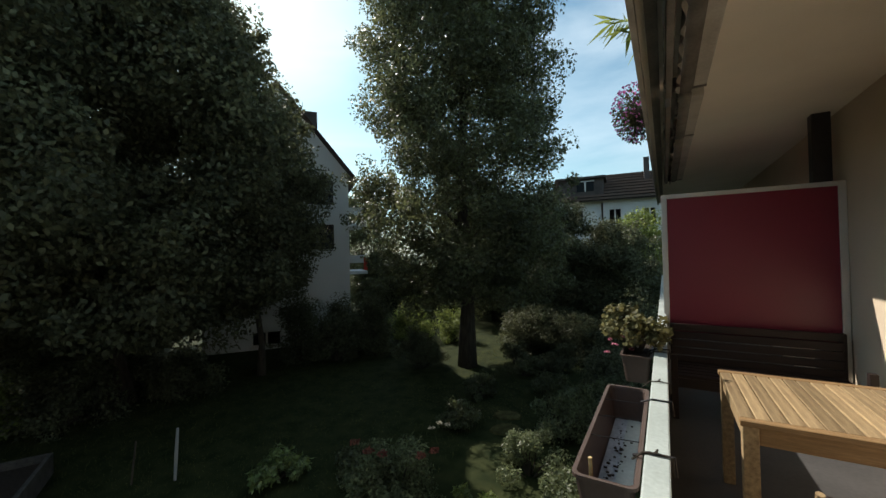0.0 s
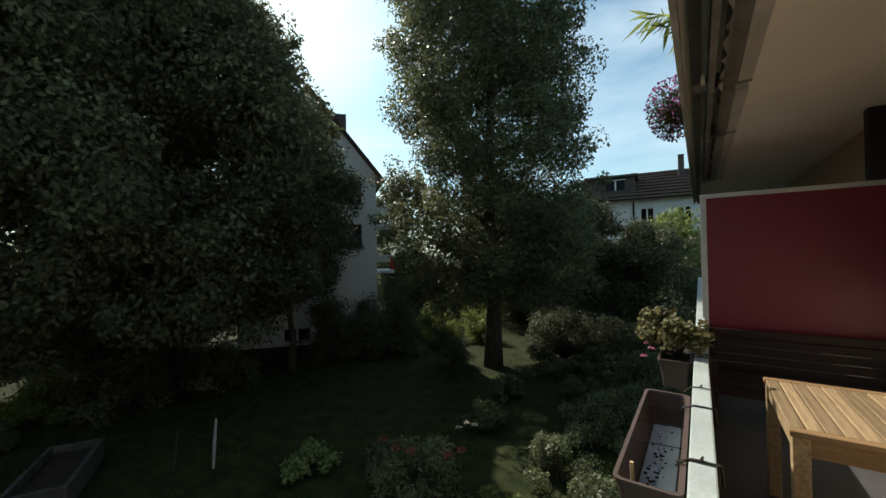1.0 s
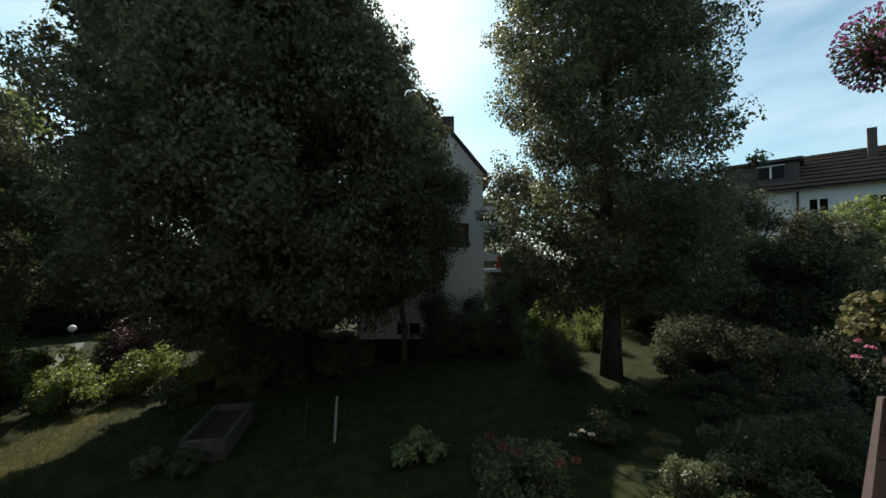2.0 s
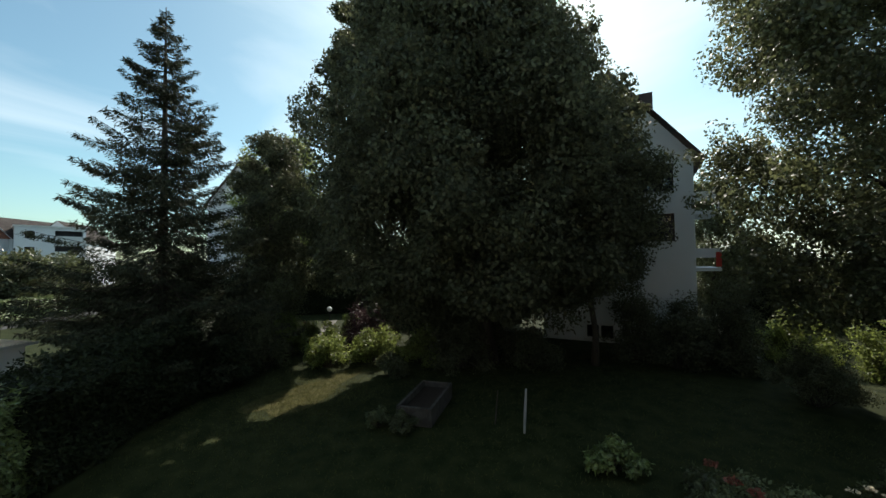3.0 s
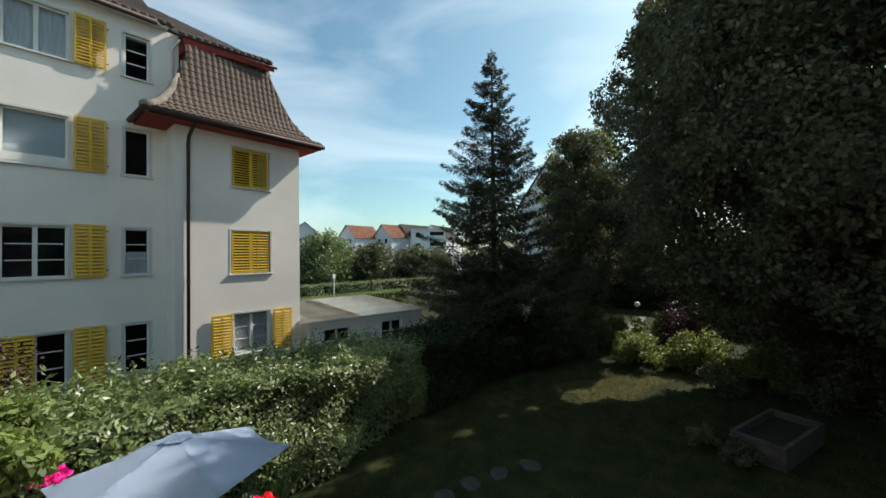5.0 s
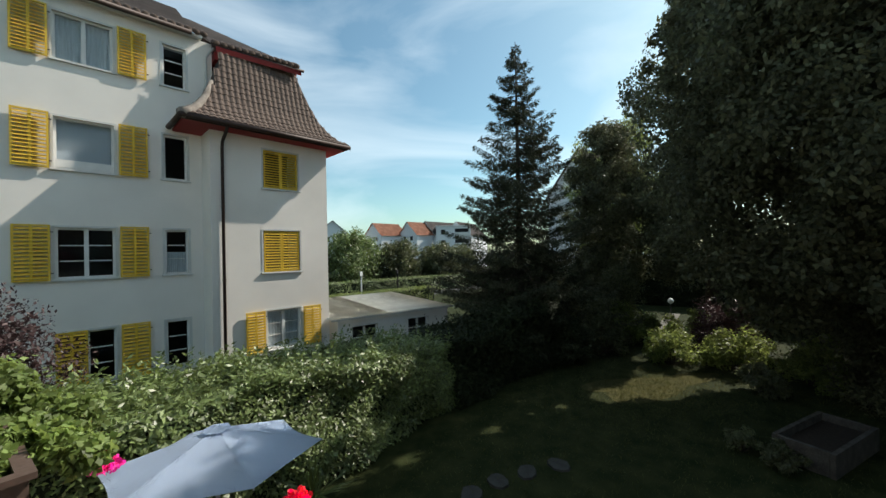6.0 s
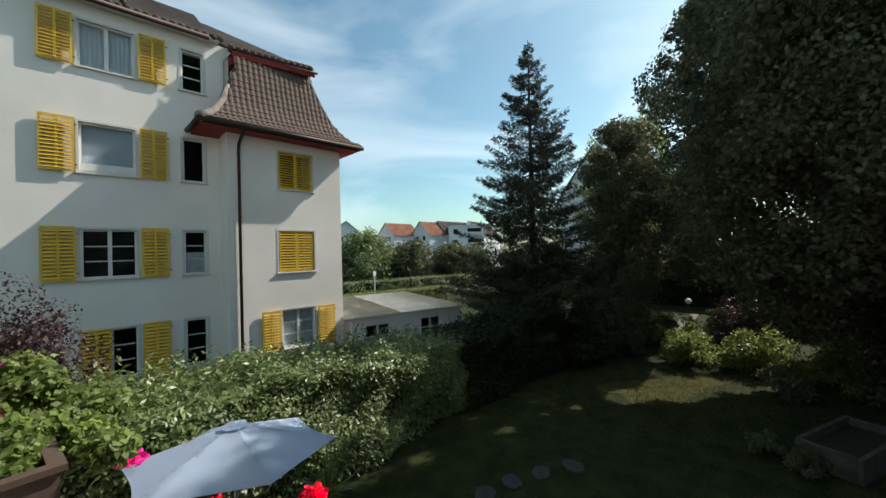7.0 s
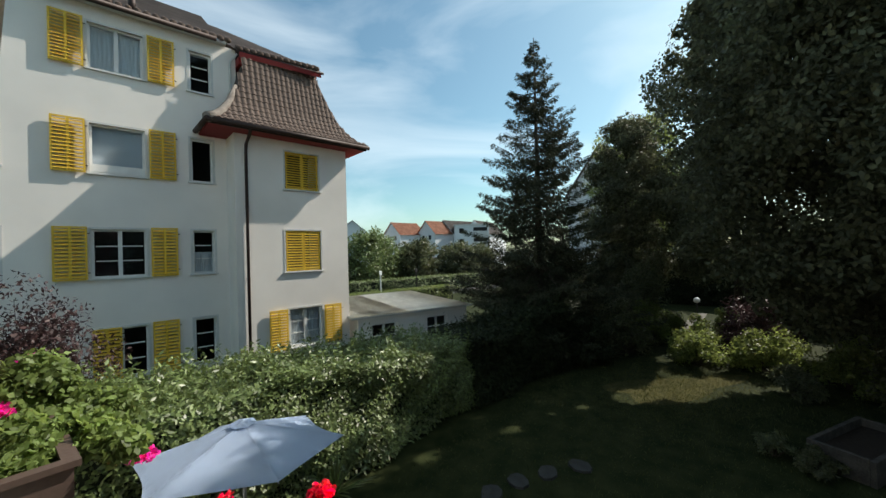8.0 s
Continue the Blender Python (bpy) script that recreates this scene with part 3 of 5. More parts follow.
for q in ((0, 1, 2, 3), (0, 3, 4)):
    bm.faces.new([v[i] for i in q])
bmesh.ops.solidify(bm, geom=bm.faces[:], thickness=0.12)
part("wing_upper_roof", bm, "tile_dark", house)
me_edge = tube(bmesh.new(), [(0, 0, 0), (0, -0.36, 0.225)], [0.085, 0.07], 8)
first = part("eaves_tile", me_edge, "tile", house, smooth=True)
first.matrix_local = pose(-3.55, 0.42, 10.83)
for k in range(1, 64):
    o = new("eaves_tile", first.data)
    o.parent = house
    if k < 13:
        o.matrix_local = pose(-3.55 - k * 0.205, 0.42 + 0.024 * k, 10.83)
    else:
        o.matrix_local = pose(-3.25 + (k - 13) * 0.205, 0.26, 11.06)
part("main_soffit", boxes((-6.1, -3.6, 0.1, 0.42, 10.60, 10.68)), "soffit", house)
part("main_gutter", tube(bmesh.new(), [(-2.9, 0.27, 10.98), (12.5, 0.27, 10.98)], [0.075, 0.075], 10), "copper", house, smooth=True)
part("upper_gutter", tube(bmesh.new(), [(-3.45, 0.36, 10.74), (-6.25, 0.68, 10.74)], [0.05, 0.05], 8), "copper", house, smooth=True)
part("cornice", boxes((-3.2, 12.0, -0.34, 0.2, 10.952, 11.02)), "trim", house)
part("attic_wall", boxes((-6.05, -3.5, -0.3, 0.34, 10.35, 10.598)), "soffit", house, "dark red fascia under the upper eaves")
part("upper_pipe", tube(bmesh.new(), [(-3.48, 0.30, 10.7), (-3.32, 0.06, 10.45), (-3.32, 0.06, 9.6), (-3.24, 0.14, 9.35)], [0.035] * 4, 8), "trim", house, smooth=True)
bm = tube(bmesh.new(), [(-0.9, -0.3, 11.3), (-0.9, -0.3, 11.75)], [0.09, 0.09], 10)
tube(bm, [(-0.9, -0.3, 11.75), (-0.9, -0.3, 11.92)], [0.15, 0.12], 10)
part("roof_vent", bm, "copper", house, smooth=True)
bm = bmesh.new()
v = [bm.verts.new(q) for q in ((-3.5, 0.46, 10.55), (-6.15, 0.70, 10.55), (-6.15, 0.70, 10.72), (-3.5, 0.46, 10.72))]
bm.faces.new(v)
bmesh.ops.solidify(bm, geom=bm.faces[:], thickness=0.03)
part("upper_fascia", bm, "soffit", house, "dark red fascia board under the upper eaves")
part("roof_window", boxes((-6.5, -6.1, -0.6, 0.3, 9.5, 9.9), bevel=0.02), "alu", house)

# ---- low annexe beside the house ----
A0, ADIR = Vector((-8.75, -11.45, -0.7)), 161.4
ann = thing("annexe", pose(*A0, 0, 0, ADIR), "low white annexe with a pale fibre-cement roof", "annexe")
AH = 2.36
part("wall", panel(bmesh.new(), 0.15, 5.1, 0, AH, -0.25, 0.0, [(0.7, 1.75, 1.15, 2.1), (3.1, 4.1, 1.25, 2.12)]), "plaster", ann)
part("end_wall", boxes((4.85, 5.1, 0.002, 4.8, 0, AH)), "plaster", ann)
part("end_wall", boxes((0.15, 0.4, 0.002, 4.8, 0, AH)), "plaster", ann)
part("back_wall", boxes((0.15, 5.1, 4.802, 5.0, 0, AH)), "plaster", ann)
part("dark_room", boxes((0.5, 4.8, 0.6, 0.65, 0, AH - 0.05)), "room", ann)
for u0, u1, z0, z1 in ((0.7, 1.75, 1.15, 2.1), (3.1, 4.1, 1.25, 2.12)):
    m = (u0 + u1) / 2
    bm = boxes((u0, u1, -0.12, -0.06, z0, z0 + 0.05), (u0, u1, -0.12, -0.06, z1 - 0.05, z1), (u0, u0 + 0.05, -0.12, -0.06, z0, z1), (u1 - 0.05, u1, -0.12, -0.06, z0, z1), (m - 0.04, m + 0.04, -0.12, -0.06, z0, z1), (u0, u1, -0.115, -0.065, (z0 + z1) / 2 - 0.015, (z0 + z1) / 2 + 0.015))
    wob = part("window", bm, "white_frame", ann)
    part("pane", boxes((u0 + 0.05, u1 - 0.05, -0.095, -0.088, z0 + 0.05, z1 - 0.05)), "pane", wob).visible_shadow = False
part("fascia", boxes((-0.15, 5.35, -0.37, -0.34, AH + 0.02, AH + 0.10)), "trim", ann)
bm = bmesh.new()
n = 13
prof = [(i * 0.05, 0.022 * (1 if i % 2 else -1)) for i in range(n)]
top = [[bm.verts.new((x, y, z + dz)) for x, dz in prof] for y, z in ((-0.40, 0.0), (5.2, 0.16))]
for i in range(n - 1):
    bm.faces.new((top[0][i], top[0][i + 1], top[1][i + 1], top[1][i]))
bmesh.ops.solidify(bm, geom=bm.faces[:], thickness=0.012)
sheet = part("roof_sheet", bm, "fibre", ann, "weathered pale corrugated roof sheet")
sheet.matrix_local = pose(-0.2, 0, AH + 0.12)
for k in range(1, 9):
    o = new("roof_sheet", sheet.data)
    o.parent, o.matrix_local = ann, pose(-0.2 + k * 0.6, 0, AH + 0.12)

# ---- house with the steep gable behind the trees ----
GA = pose(-14.0, 14.2, 0, 0, 0, 50.8)
gab = thing("gable_house", GA, "white gabled house with dark windows behind trees", "house")
HOLES = [(-2.05, -0.75, z, z + 1.25) for z in (4.75, 7.0)] + [(-5.2, -3.9, z, z + 1.25) for z in (2.3, 4.75, 7.0)] + [(-4.6, -3.3, 0.15, 0.85)]
bm = panel(bmesh.new(), -6.6, 0.0, -0.5, 8.6, 0, 0.3, HOLES)
tri = [bm.verts.new(p) for p in ((-6.6, 0, 8.6), (0, 0, 8.6), (-3.3, 0, 12.7), (-6.6, 0.3, 8.6), (0, 0.3, 8.6), (-3.3, 0.3, 12.7))]
for q in ((0, 1, 2), (3, 5, 4), (1, 4, 5, 2), (0, 2, 5, 3)):
    bm.faces.new([tri[i] for i in q])
part("wall", bm, "plaster_b", gab)
part("side_wall", boxes((-0.3, 0, 0.302, 9, -0.5, 8.6)), "plaster_b", gab)
part("side_wall", boxes((-6.6, -6.3, 0.302, 9, -0.5, 8.6)), "plaster_b", gab)
part("rear_wall", boxes((-6.6, 0, 9.002, 9.3, -0.5, 8.6)), "plaster_b", gab)
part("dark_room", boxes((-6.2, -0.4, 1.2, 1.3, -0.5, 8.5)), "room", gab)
bm = bmesh.new()
v = [bm.verts.new(p) for p in ((0.45, -0.45, 8.25), (0.45, 9.6, 8.25), (-3.3, 9.6, 12.9), (-3.3, -0.45, 12.9), (-7.05, -0.45, 8.25), (-7.05, 9.6, 8.25))]
bm.faces.new([v[i] for i in (0, 1, 2, 3)])
bm.faces.new([v[i] for i in (3, 2, 5, 4)])
bmesh.ops.solidify(bm, geom=bm.faces[:], thickness=0.16)
part("roof", bm, "tile_dark", gab)
part("chimney", boxes((-2.1, -1.4, 1.8, 2.5, 10.6, 12.35), bevel=0.02), "tile_dark", gab)
for u0, u1, z0, z1 in HOLES:
    m = (u0 + u1) / 2
    bm = boxes((u0, u1, 0.1, 0.16, z0, z0 + 0.06), (u0, u1, 0.1, 0.16, z1 - 0.06, z1), (u0, u0 + 0.06, 0.1, 0.16, z0, z1), (u1 - 0.06, u1, 0.1, 0.16, z0, z1), (m - 0.05, m + 0.05, 0.1, 0.16, z0, z1))
    low = z0 < 1
    wob = part("window", bm, "white_frame" if low else "dark_wood", gab)
    part("pane", boxes((u0 + 0.06, u1 - 0.06, 0.125, 0.132, z0 + 0.06, z1 - 0.06)), "pane", wob).visible_shadow = False
    part("sill", boxes((u0 - 0.08, u1 + 0.08, -0.05, 0.08, z0 - 0.06, z0)), "trim", wob)
for z in (3.55, 6.1):
    bal = part("balcony", boxes((0.002, 1.0, 0.6, 3.4, z - 0.15, z), (0.002, 1.0, 0.6, 0.66, z + 0.45, z + 0.85), (0.92, 0.98, 0.6, 0.66, z, z + 0.95)), "plaster_b", gab)
part("awning", boxes((0.8, 1.0, 0.58, 0.598, 3.6, 4.25)), "red", gab, "red cloth hanging on the balcony")

# ---- house beyond the end of the garden ----
far = thing("tiled_house", pose(-7.6, 31.4, 0, 0, 0, 5.5), "white house with brown tiled roof and flat dormer", "house")
HB = [(3.95, 4.85, 6.35, 7.6), (6.35, 7.2, 6.3, 7.55), (1.2, 2.1, 6.35, 7.6), (3.95, 4.85, 3.4, 4.7), (9.0, 9.9, 6.3, 7.55)]
part("wall", panel(bmesh.new(), 0, 13, -0.3, 8.4, 0, 0.3, HB), "plaster_b", far)
part("side_wall", boxes((0, 0.3, 0.302, 9, -0.3, 8.4)), "plaster_b", far)
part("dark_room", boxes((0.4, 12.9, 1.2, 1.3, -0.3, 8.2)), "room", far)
bm = bmesh.new()
v = [bm.verts.new(p) for p in ((-0.6, -0.6, 8.2), (13.6, -0.6, 8.2), (13.6, 4.6, 11.1), (-0.6, 4.6, 11.1), (13.6, 9.8, 8.2), (-0.6, 9.8, 8.2))]
bm.faces.new([v[i] for i in (0, 1, 2, 3)])
bm.faces.new([v[i] for i in (3, 2, 4, 5)])
bmesh.ops.solidify(bm, geom=bm.faces[:], thickness=0.16)
part("roof", bm, "tile_dark", far)
for k in range(9):
    y = -0.55 + k * 0.56
    part("tile_course", boxes((-0.62, 13.6, y, y + 0.5, 8.19 + (y + 0.6) * 0.558 + 0.1, 8.25 + (y + 0.6) * 0.558 + 0.2)), "tile", far)
part("dormer", boxes((0.2, 3.6, 0.4, 4.0, 8.8, 10.15)), "tile_dark", far)
part("dormer_roof", boxes((0.0, 3.8, 0.1, 4.2, 10.152, 10.32)), "tile_dark", far)
part("dormer_window", boxes((1.6, 2.9, 0.34, 0.398, 9.15, 9.95)), "glass", far)
part("dormer_frame", boxes((2.2, 2.3, 0.31, 0.34, 9.15, 9.95), (1.55, 2.95, 0.31, 0.34, 9.93, 10.0)), "white_frame", far)
part("downpipe", tube(bmesh.new(), [(3.5, -0.08, 8.1), (3.5, -0.08, 0)], [0.06, 0.06], 8), "copper", far)
part("chimney", boxes((6.6, 7.0, 2.6, 3.0, 9.8, 11.9)), "tile_dark", far)
for u0, u1, z0, z1 in HB:
    m = (u0 + u1) / 2
    bm = boxes((u0, u1, 0.06, 0.12, z0, z0 + 0.06), (u0, u1, 0.06, 0.12, z1 - 0.06, z1), (u0, u0 + 0.06, 0.06, 0.12, z0, z1), (u1 - 0.06, u1, 0.06, 0.12, z0, z1), (m - 0.05, m + 0.05, 0.06, 0.12, z0, z1))
    wob = part("window", bm, "white_frame", far)
    part("pane", boxes((u0 + 0.06, u1 - 0.06, 0.09, 0.097, z0 + 0.06, z1 - 0.06)), "pane", wob).visible_shadow = False
    part("sill", boxes((u0 - 0.08, u1 + 0.08, -0.06, 0.05, z0 - 0.06, z0)), "trim", wob)


# ---- far houses ----
def far_house(x, y, turn, wide, deep, eave, ridge, roof_mat, label, windows):
    ob = thing("far_house", pose(x, y, -0.7, 0, 0, turn), label, "house", "houses across the street")
    bm = panel(bmesh.new(), -wide / 2, wide / 2, 0, eave, 0, 0.3, windows)
    t = [bm.verts.new(p) for p in ((-wide / 2, 0, eave), (wide / 2, 0, eave), (0, 0, ridge))]
    bm.faces.new(t)
    part("wall", bm, "plaster_b", ob)
    part("side_wall", boxes((-wide / 2, -wide / 2 + 0.3, 0.302, deep, 0, eave)), "plaster_b", ob)
    part("side_wall", boxes((wide / 2 - 0.3, wide / 2, 0.302, deep, 0, eave)), "plaster_b", ob)
    part("dark_room", boxes((-wide / 2 + 0.4, wide / 2 - 0.4, 1.2, 1.3, 0, eave)), "room", ob)
    bm = bmesh.new()
    o, dz = 0.4, 0.4 * (ridge - eave) / (wide / 2)
    v = [bm.verts.new(p) for p in ((wide / 2 + o, -0.4, eave - dz), (wide / 2 + o, deep, eave - dz), (0, deep, ridge), (0, -0.4, ridge), (-wide / 2 - o, -0.4, eave - dz), (-wide / 2 - o, deep, eave - dz))]
    bm.faces.new([v[i] for i in (0, 1, 2, 3)])
    bm.faces.new([v[i] for i in (3, 2, 5, 4)])
    bmesh.ops.solidify(bm, geom=bm.faces[:], thickness=0.2)
    part("roof", bm, roof_mat, ob)
    for u0, u1, z0, z1 in windows:
        wob = part("window", boxes((u0, u1, 0.1, 0.16, z0, z0 + 0.08), (u0, u1, 0.1, 0.16, z1 - 0.08, z1), (u0, u0 + 0.08, 0.1, 0.16, z0, z1), (u1 - 0.08, u1, 0.1, 0.16, z0, z1)), "white_frame", ob)
        part("pane", boxes((u0 + 0.08, u1 - 0.08, 0.12, 0.13, z0 + 0.08, z1 - 0.08)), "glass", wob)


W4 = [(-1.9, -0.7, 8.0, 9.3), (0.7, 1.9, 8.0, 9.3), (-1.9, -0.7, 4.2, 5.5), (0.7, 1.9, 4.2, 5.5)]
far_house(-70.0, -74.0, 84, 7.0, 9, 9.8, 13.0, "tile_red", "white gabled house with orange tiled roof", W4)
far_house(-76.0, -67.0, 84, 7.0, 9, 9.8, 13.2, "tile_red", "white gabled house with orange tiled roof", W4)
far_house(-86.0, -58.0, 100, 8.0, 14, 9.4, 13.2, "tile_dark", "white house with dark tiled roof", W4)
far_house(-60.0, -78.0, 150, 8.0, 14, 10.0, 13.4, "tile_dark", "white gabled house with dark roof", W4)
far_house(-44.5, -12.5, 75, 9.0, 12, 11.2, 16.5, "tile_dark", "white house with dark roof behind the spruce", [(-1.9, -0.7, 7.2, 8.5), (0.7, 1.9, 7.2, 8.5)])
def flat_block(x, y, turn, wide, deep, tall):
    """A plain modern block with a stack of recessed balconies at one side."""
    ob = thing("white_block", pose(x, y, -0.7, 0, 0, turn), "white flat-roofed block of flats with stacked balconies", "building")
    holes = [(0.4, wide / 2 - 0.4, z, z + 1.9) for z in (3.4, 6.2, 9.0)] + [(-wide / 2 + 1.2, -wide / 2 + 2.4, z, z + 1.3) for z in (3.8, 6.6, 9.4)]
    part("wall", panel(bmesh.new(), -wide / 2, wide / 2, 0, tall, 0, 0.3, holes), "plaster_b", ob)
    part("side_wall", boxes((-wide / 2, -wide / 2 + 0.3, 0.302, deep, 0, tall)), "plaster_b", ob)
    part("side_wall", boxes((wide / 2 - 0.3, wide / 2, 0.302, deep, 0, tall)), "plaster_b", ob)
    part("dark_room", boxes((-wide / 2 + 0.4, wide / 2 - 0.4, 1.5, 1.6, 0, tall)), "room", ob)
    part("roof", boxes((-wide / 2 - 0.2, wide / 2 + 0.2, -0.2, deep, tall + 0.002, tall + 0.3)), "trim", ob)
    for u0, u1, z0, z1 in holes[:3]:
        part("balcony", boxes((u0, u1, -0.5, -0.42, z0 - 0.1, z0 + 0.9), (u0, u1, -0.42, -0.002, z0 - 0.2, z0 - 0.08)), "trim", ob)
    for u0, u1, z0, z1 in holes[3:]:
        part("window", boxes((u0, u1, 0.1, 0.16, z0, z0 + 0.1), (u0, u1, 0.1, 0.16, z1 - 0.1, z1), (u0, u0 + 0.1, 0.1, 0.16, z0, z1), (u1 - 0.1, u1, 0.1, 0.16, z0, z1)), "dark_wood", ob)


flat_block(-81.0, -55.5, 128, 9.0, 12, 11.4)
far_house(-82.5, -66.0, 84, 7.5, 12, 9.8, 13.6, "tile_dark", "white gabled house with dark tiled roof", W4)
# low street wall with a pale oval sign, and posts by the road
sw_ = thing("street_wall", pose(-62.7, -48.1, -0.7, 0, 0, 128), "low grey rendered wall beside the street", "wall")
part("wall", boxes((-4.2, 3.6, 0, 0.25, 0, 2.5), bevel=0.02), "trim", sw_)
part("coping", boxes((-4.3, 3.7, -0.06, 0.31, 2.502, 2.6), bevel=0.01), "fibre", sw_)
for y0, y1 in ((-0.03, -0.002), (0.252, 0.28)):
    part("sign_plate", boxes((-1.0, 1.0, y0, y1, 0.9, 2.0), bevel=0.012), "white_frame", sw_, "pale sign plate")
for x, y, h, mat, label in ((-24.5, -27.6, 2.7, "white_frame", "slim white post beside the street"), (-30.0, -28.0, 2.6, "metal_dark", "slim dark post beside the street")):
    po = thing("street_post", pose(x, y, -0.7), label, "post", "street posts")
    part("shaft", tube(bmesh.new(), [(0, 0, 0), (0, 0, h)], [0.07, 0.06], 8), mat, po)
    part("plate", boxes((-0.16, 0.16, -0.03, 0.03, h, h + 0.4), bevel=0.01), mat, po)
blk = thing("grey_block", pose(-58, -45, -0.7, 0, 0, 125), "low grey flat-roofed building beside the street", "building")
part("wall", boxes((-6, 6, 0, 8, 0, 3.4)), "trim", blk)
part("roof", boxes((-6.2, 6.2, -0.2, 8.2, 3.402, 3.6)), "tile_dark", blk)
part("door", boxes((-1.2, 1.2, -0.05, -0.002, 0.0, 2.4)), "glass", blk)


# ---- trees and shrubs ----
SUNWARD = (-math.sin(radians(SUN_YAW)) * math.cos(radians(SUN_UP)), math.cos(radians(SUN_YAW)) * math.cos(radians(SUN_UP)), math.sin(radians(SUN_UP)))
GAPS = [((-15.5, 0.5, 1.2), SUNWARD, 1.2), ((-16.6, 1.0, 2.0), SUNWARD, 0.9), ((-12.6, -1.4, 0), SUNWARD, 1.1), ((-11.2, -2.4, 0), SUNWARD, 0.6), ((-15.2, -1.2, 1.0), SUNWARD, 0.9), ((-17.0, -1.4, 1.3), SUNWARD, 0.8), ((-18.0, 0.4, 2.3), SUNWARD, 0.8), ((-9.7, -3.3, 0), SUNWARD, 0.2), ((-8.9, -3.8, 0), SUNWARD, 0.14), ((-7.6, -4.2, 0), SUNWARD, 0.24), ((-5.6, -5.0, 0), SUNWARD, 0.26)]
broadleaf("tree", -14.5, 4.75, 16.4, 6.0, 2.2, 0.34, 520000, 0.15, "leaf", "broad dark green leafy tree in shade", 3, shape=0.30, taper=0.92, dense=10.0, gaps=GAPS, clump=0.85, lean=(-0.4, -1.25))
broadleaf("tree", -13.1, 8.6, 10.0, 2.2, 2.8, 0.11, 65000, 0.13, "leaf", "dark leafy tree before the gabled house", 18, shape=0.4, taper=0.6)
# added tree, hidden by the broad crown, to throw shade on the hedge end
broadleaf("tree", -22.9, -0.2, 20.5, 1.9, 6.0, 0.2, 65000, 0.17, "leaf", "tall slim tree added behind the broad one to shade the hedge", 22, shape=0.5, gaps=GAPS)
broadleaf("tree", -6.75, 13.1, 21.5, 3.8, 2.5, 0.25, 310000, 0.125, "leaf2", "tall narrow leafy tree with sunlit edge beside the lawn", 5, shape=0.3, taper=0.34, dense=15.0, clump=0.95)
broadleaf("tree", -21.0, -4.6, 10.2, 2.1, 1.5, 0.16, 60000, 0.14, "leaf", "slender tree between spruce and broad tree", 11, shape=0.4, gaps=GAPS)
broadleaf("tree", -31.0, -6.0, 13.2, 3.2, 3.0, 0.16, 40000, 0.18, "light_leaf", "lighter green tree behind the spruce", 12, shape=0.5)
broadleaf("tree", -5.2, 19.3, 7.0, 2.3, 0.6, 0.14, 60000, 0.13, "leaf", "dark shrubby tree at the end of the lawn", 13)
broadleaf("tree", -2.2, 20.5, 5.2, 2.2, 0.4, 0.12, 55000, 0.13, "leaf", "dark shrubby tree at the end of the lawn", 14)
broadleaf("tree", -1.3, 26.0, 6.0, 2.0, 1.0, 0.1, 30000, 0.15, "light_leaf", "young light green tree before the white house", 15)
broadleaf("tree", -9.5, 22.5, 7.5, 2.8, 0.8, 0.14, 50000, 0.15, "leaf2", "leafy tree behind the tall narrow one", 16)
broadleaf("tree", -21.0, 7.5, 8.0, 3.2, 0.6, 0.16, 50000, 0.16, "leaf", "dark tree behind the broad tree", 17)
broadleaf("tree", -12.6, 27.0, 9.5, 3.4, 1.0, 0.14, 45000, 0.17, "leaf2", "leafy tree beyond the gabled house", 19)
broadleaf("tree", -20.9, 22.6, 9.0, 2.6, 0.8, 0.14, 40000, 0.16, "leaf2", "leafy tree beyond the gabled house", 20)
broadleaf("tree", -20.6, 0.2, 8.6, 3.1, 2.8, 0.13, 70000, 0.15, "leaf", "dark leafy tree behind the lawn's far corner", 21, shape=0.4, gaps=GAPS)
conifer("spruce", -15.0, -6.75, 13.1, 4.7, 260000, "tall dark green spruce", 7)
for i, (x, y, h, r, m) in enumerate(((-30.5, -36.0, 7.2, 3.6, "laurel"), (-36.0, -33.5, 5.9, 3.0, "leaf2"), (-25.5, -39.0, 8.0, 3.0, "leaf2"), (-41.0, -30.5, 5.6, 2.6, "leaf2"), (-47.0, -31.0, 5.4, 2.4, "leaf2"))):
    broadleaf("street_tree", x, y, h, r, 1.0, 0.12, 14000, 0.3, m, "green street tree behind the clipped hedges", 30 + i, z=-0.7, group="street trees")


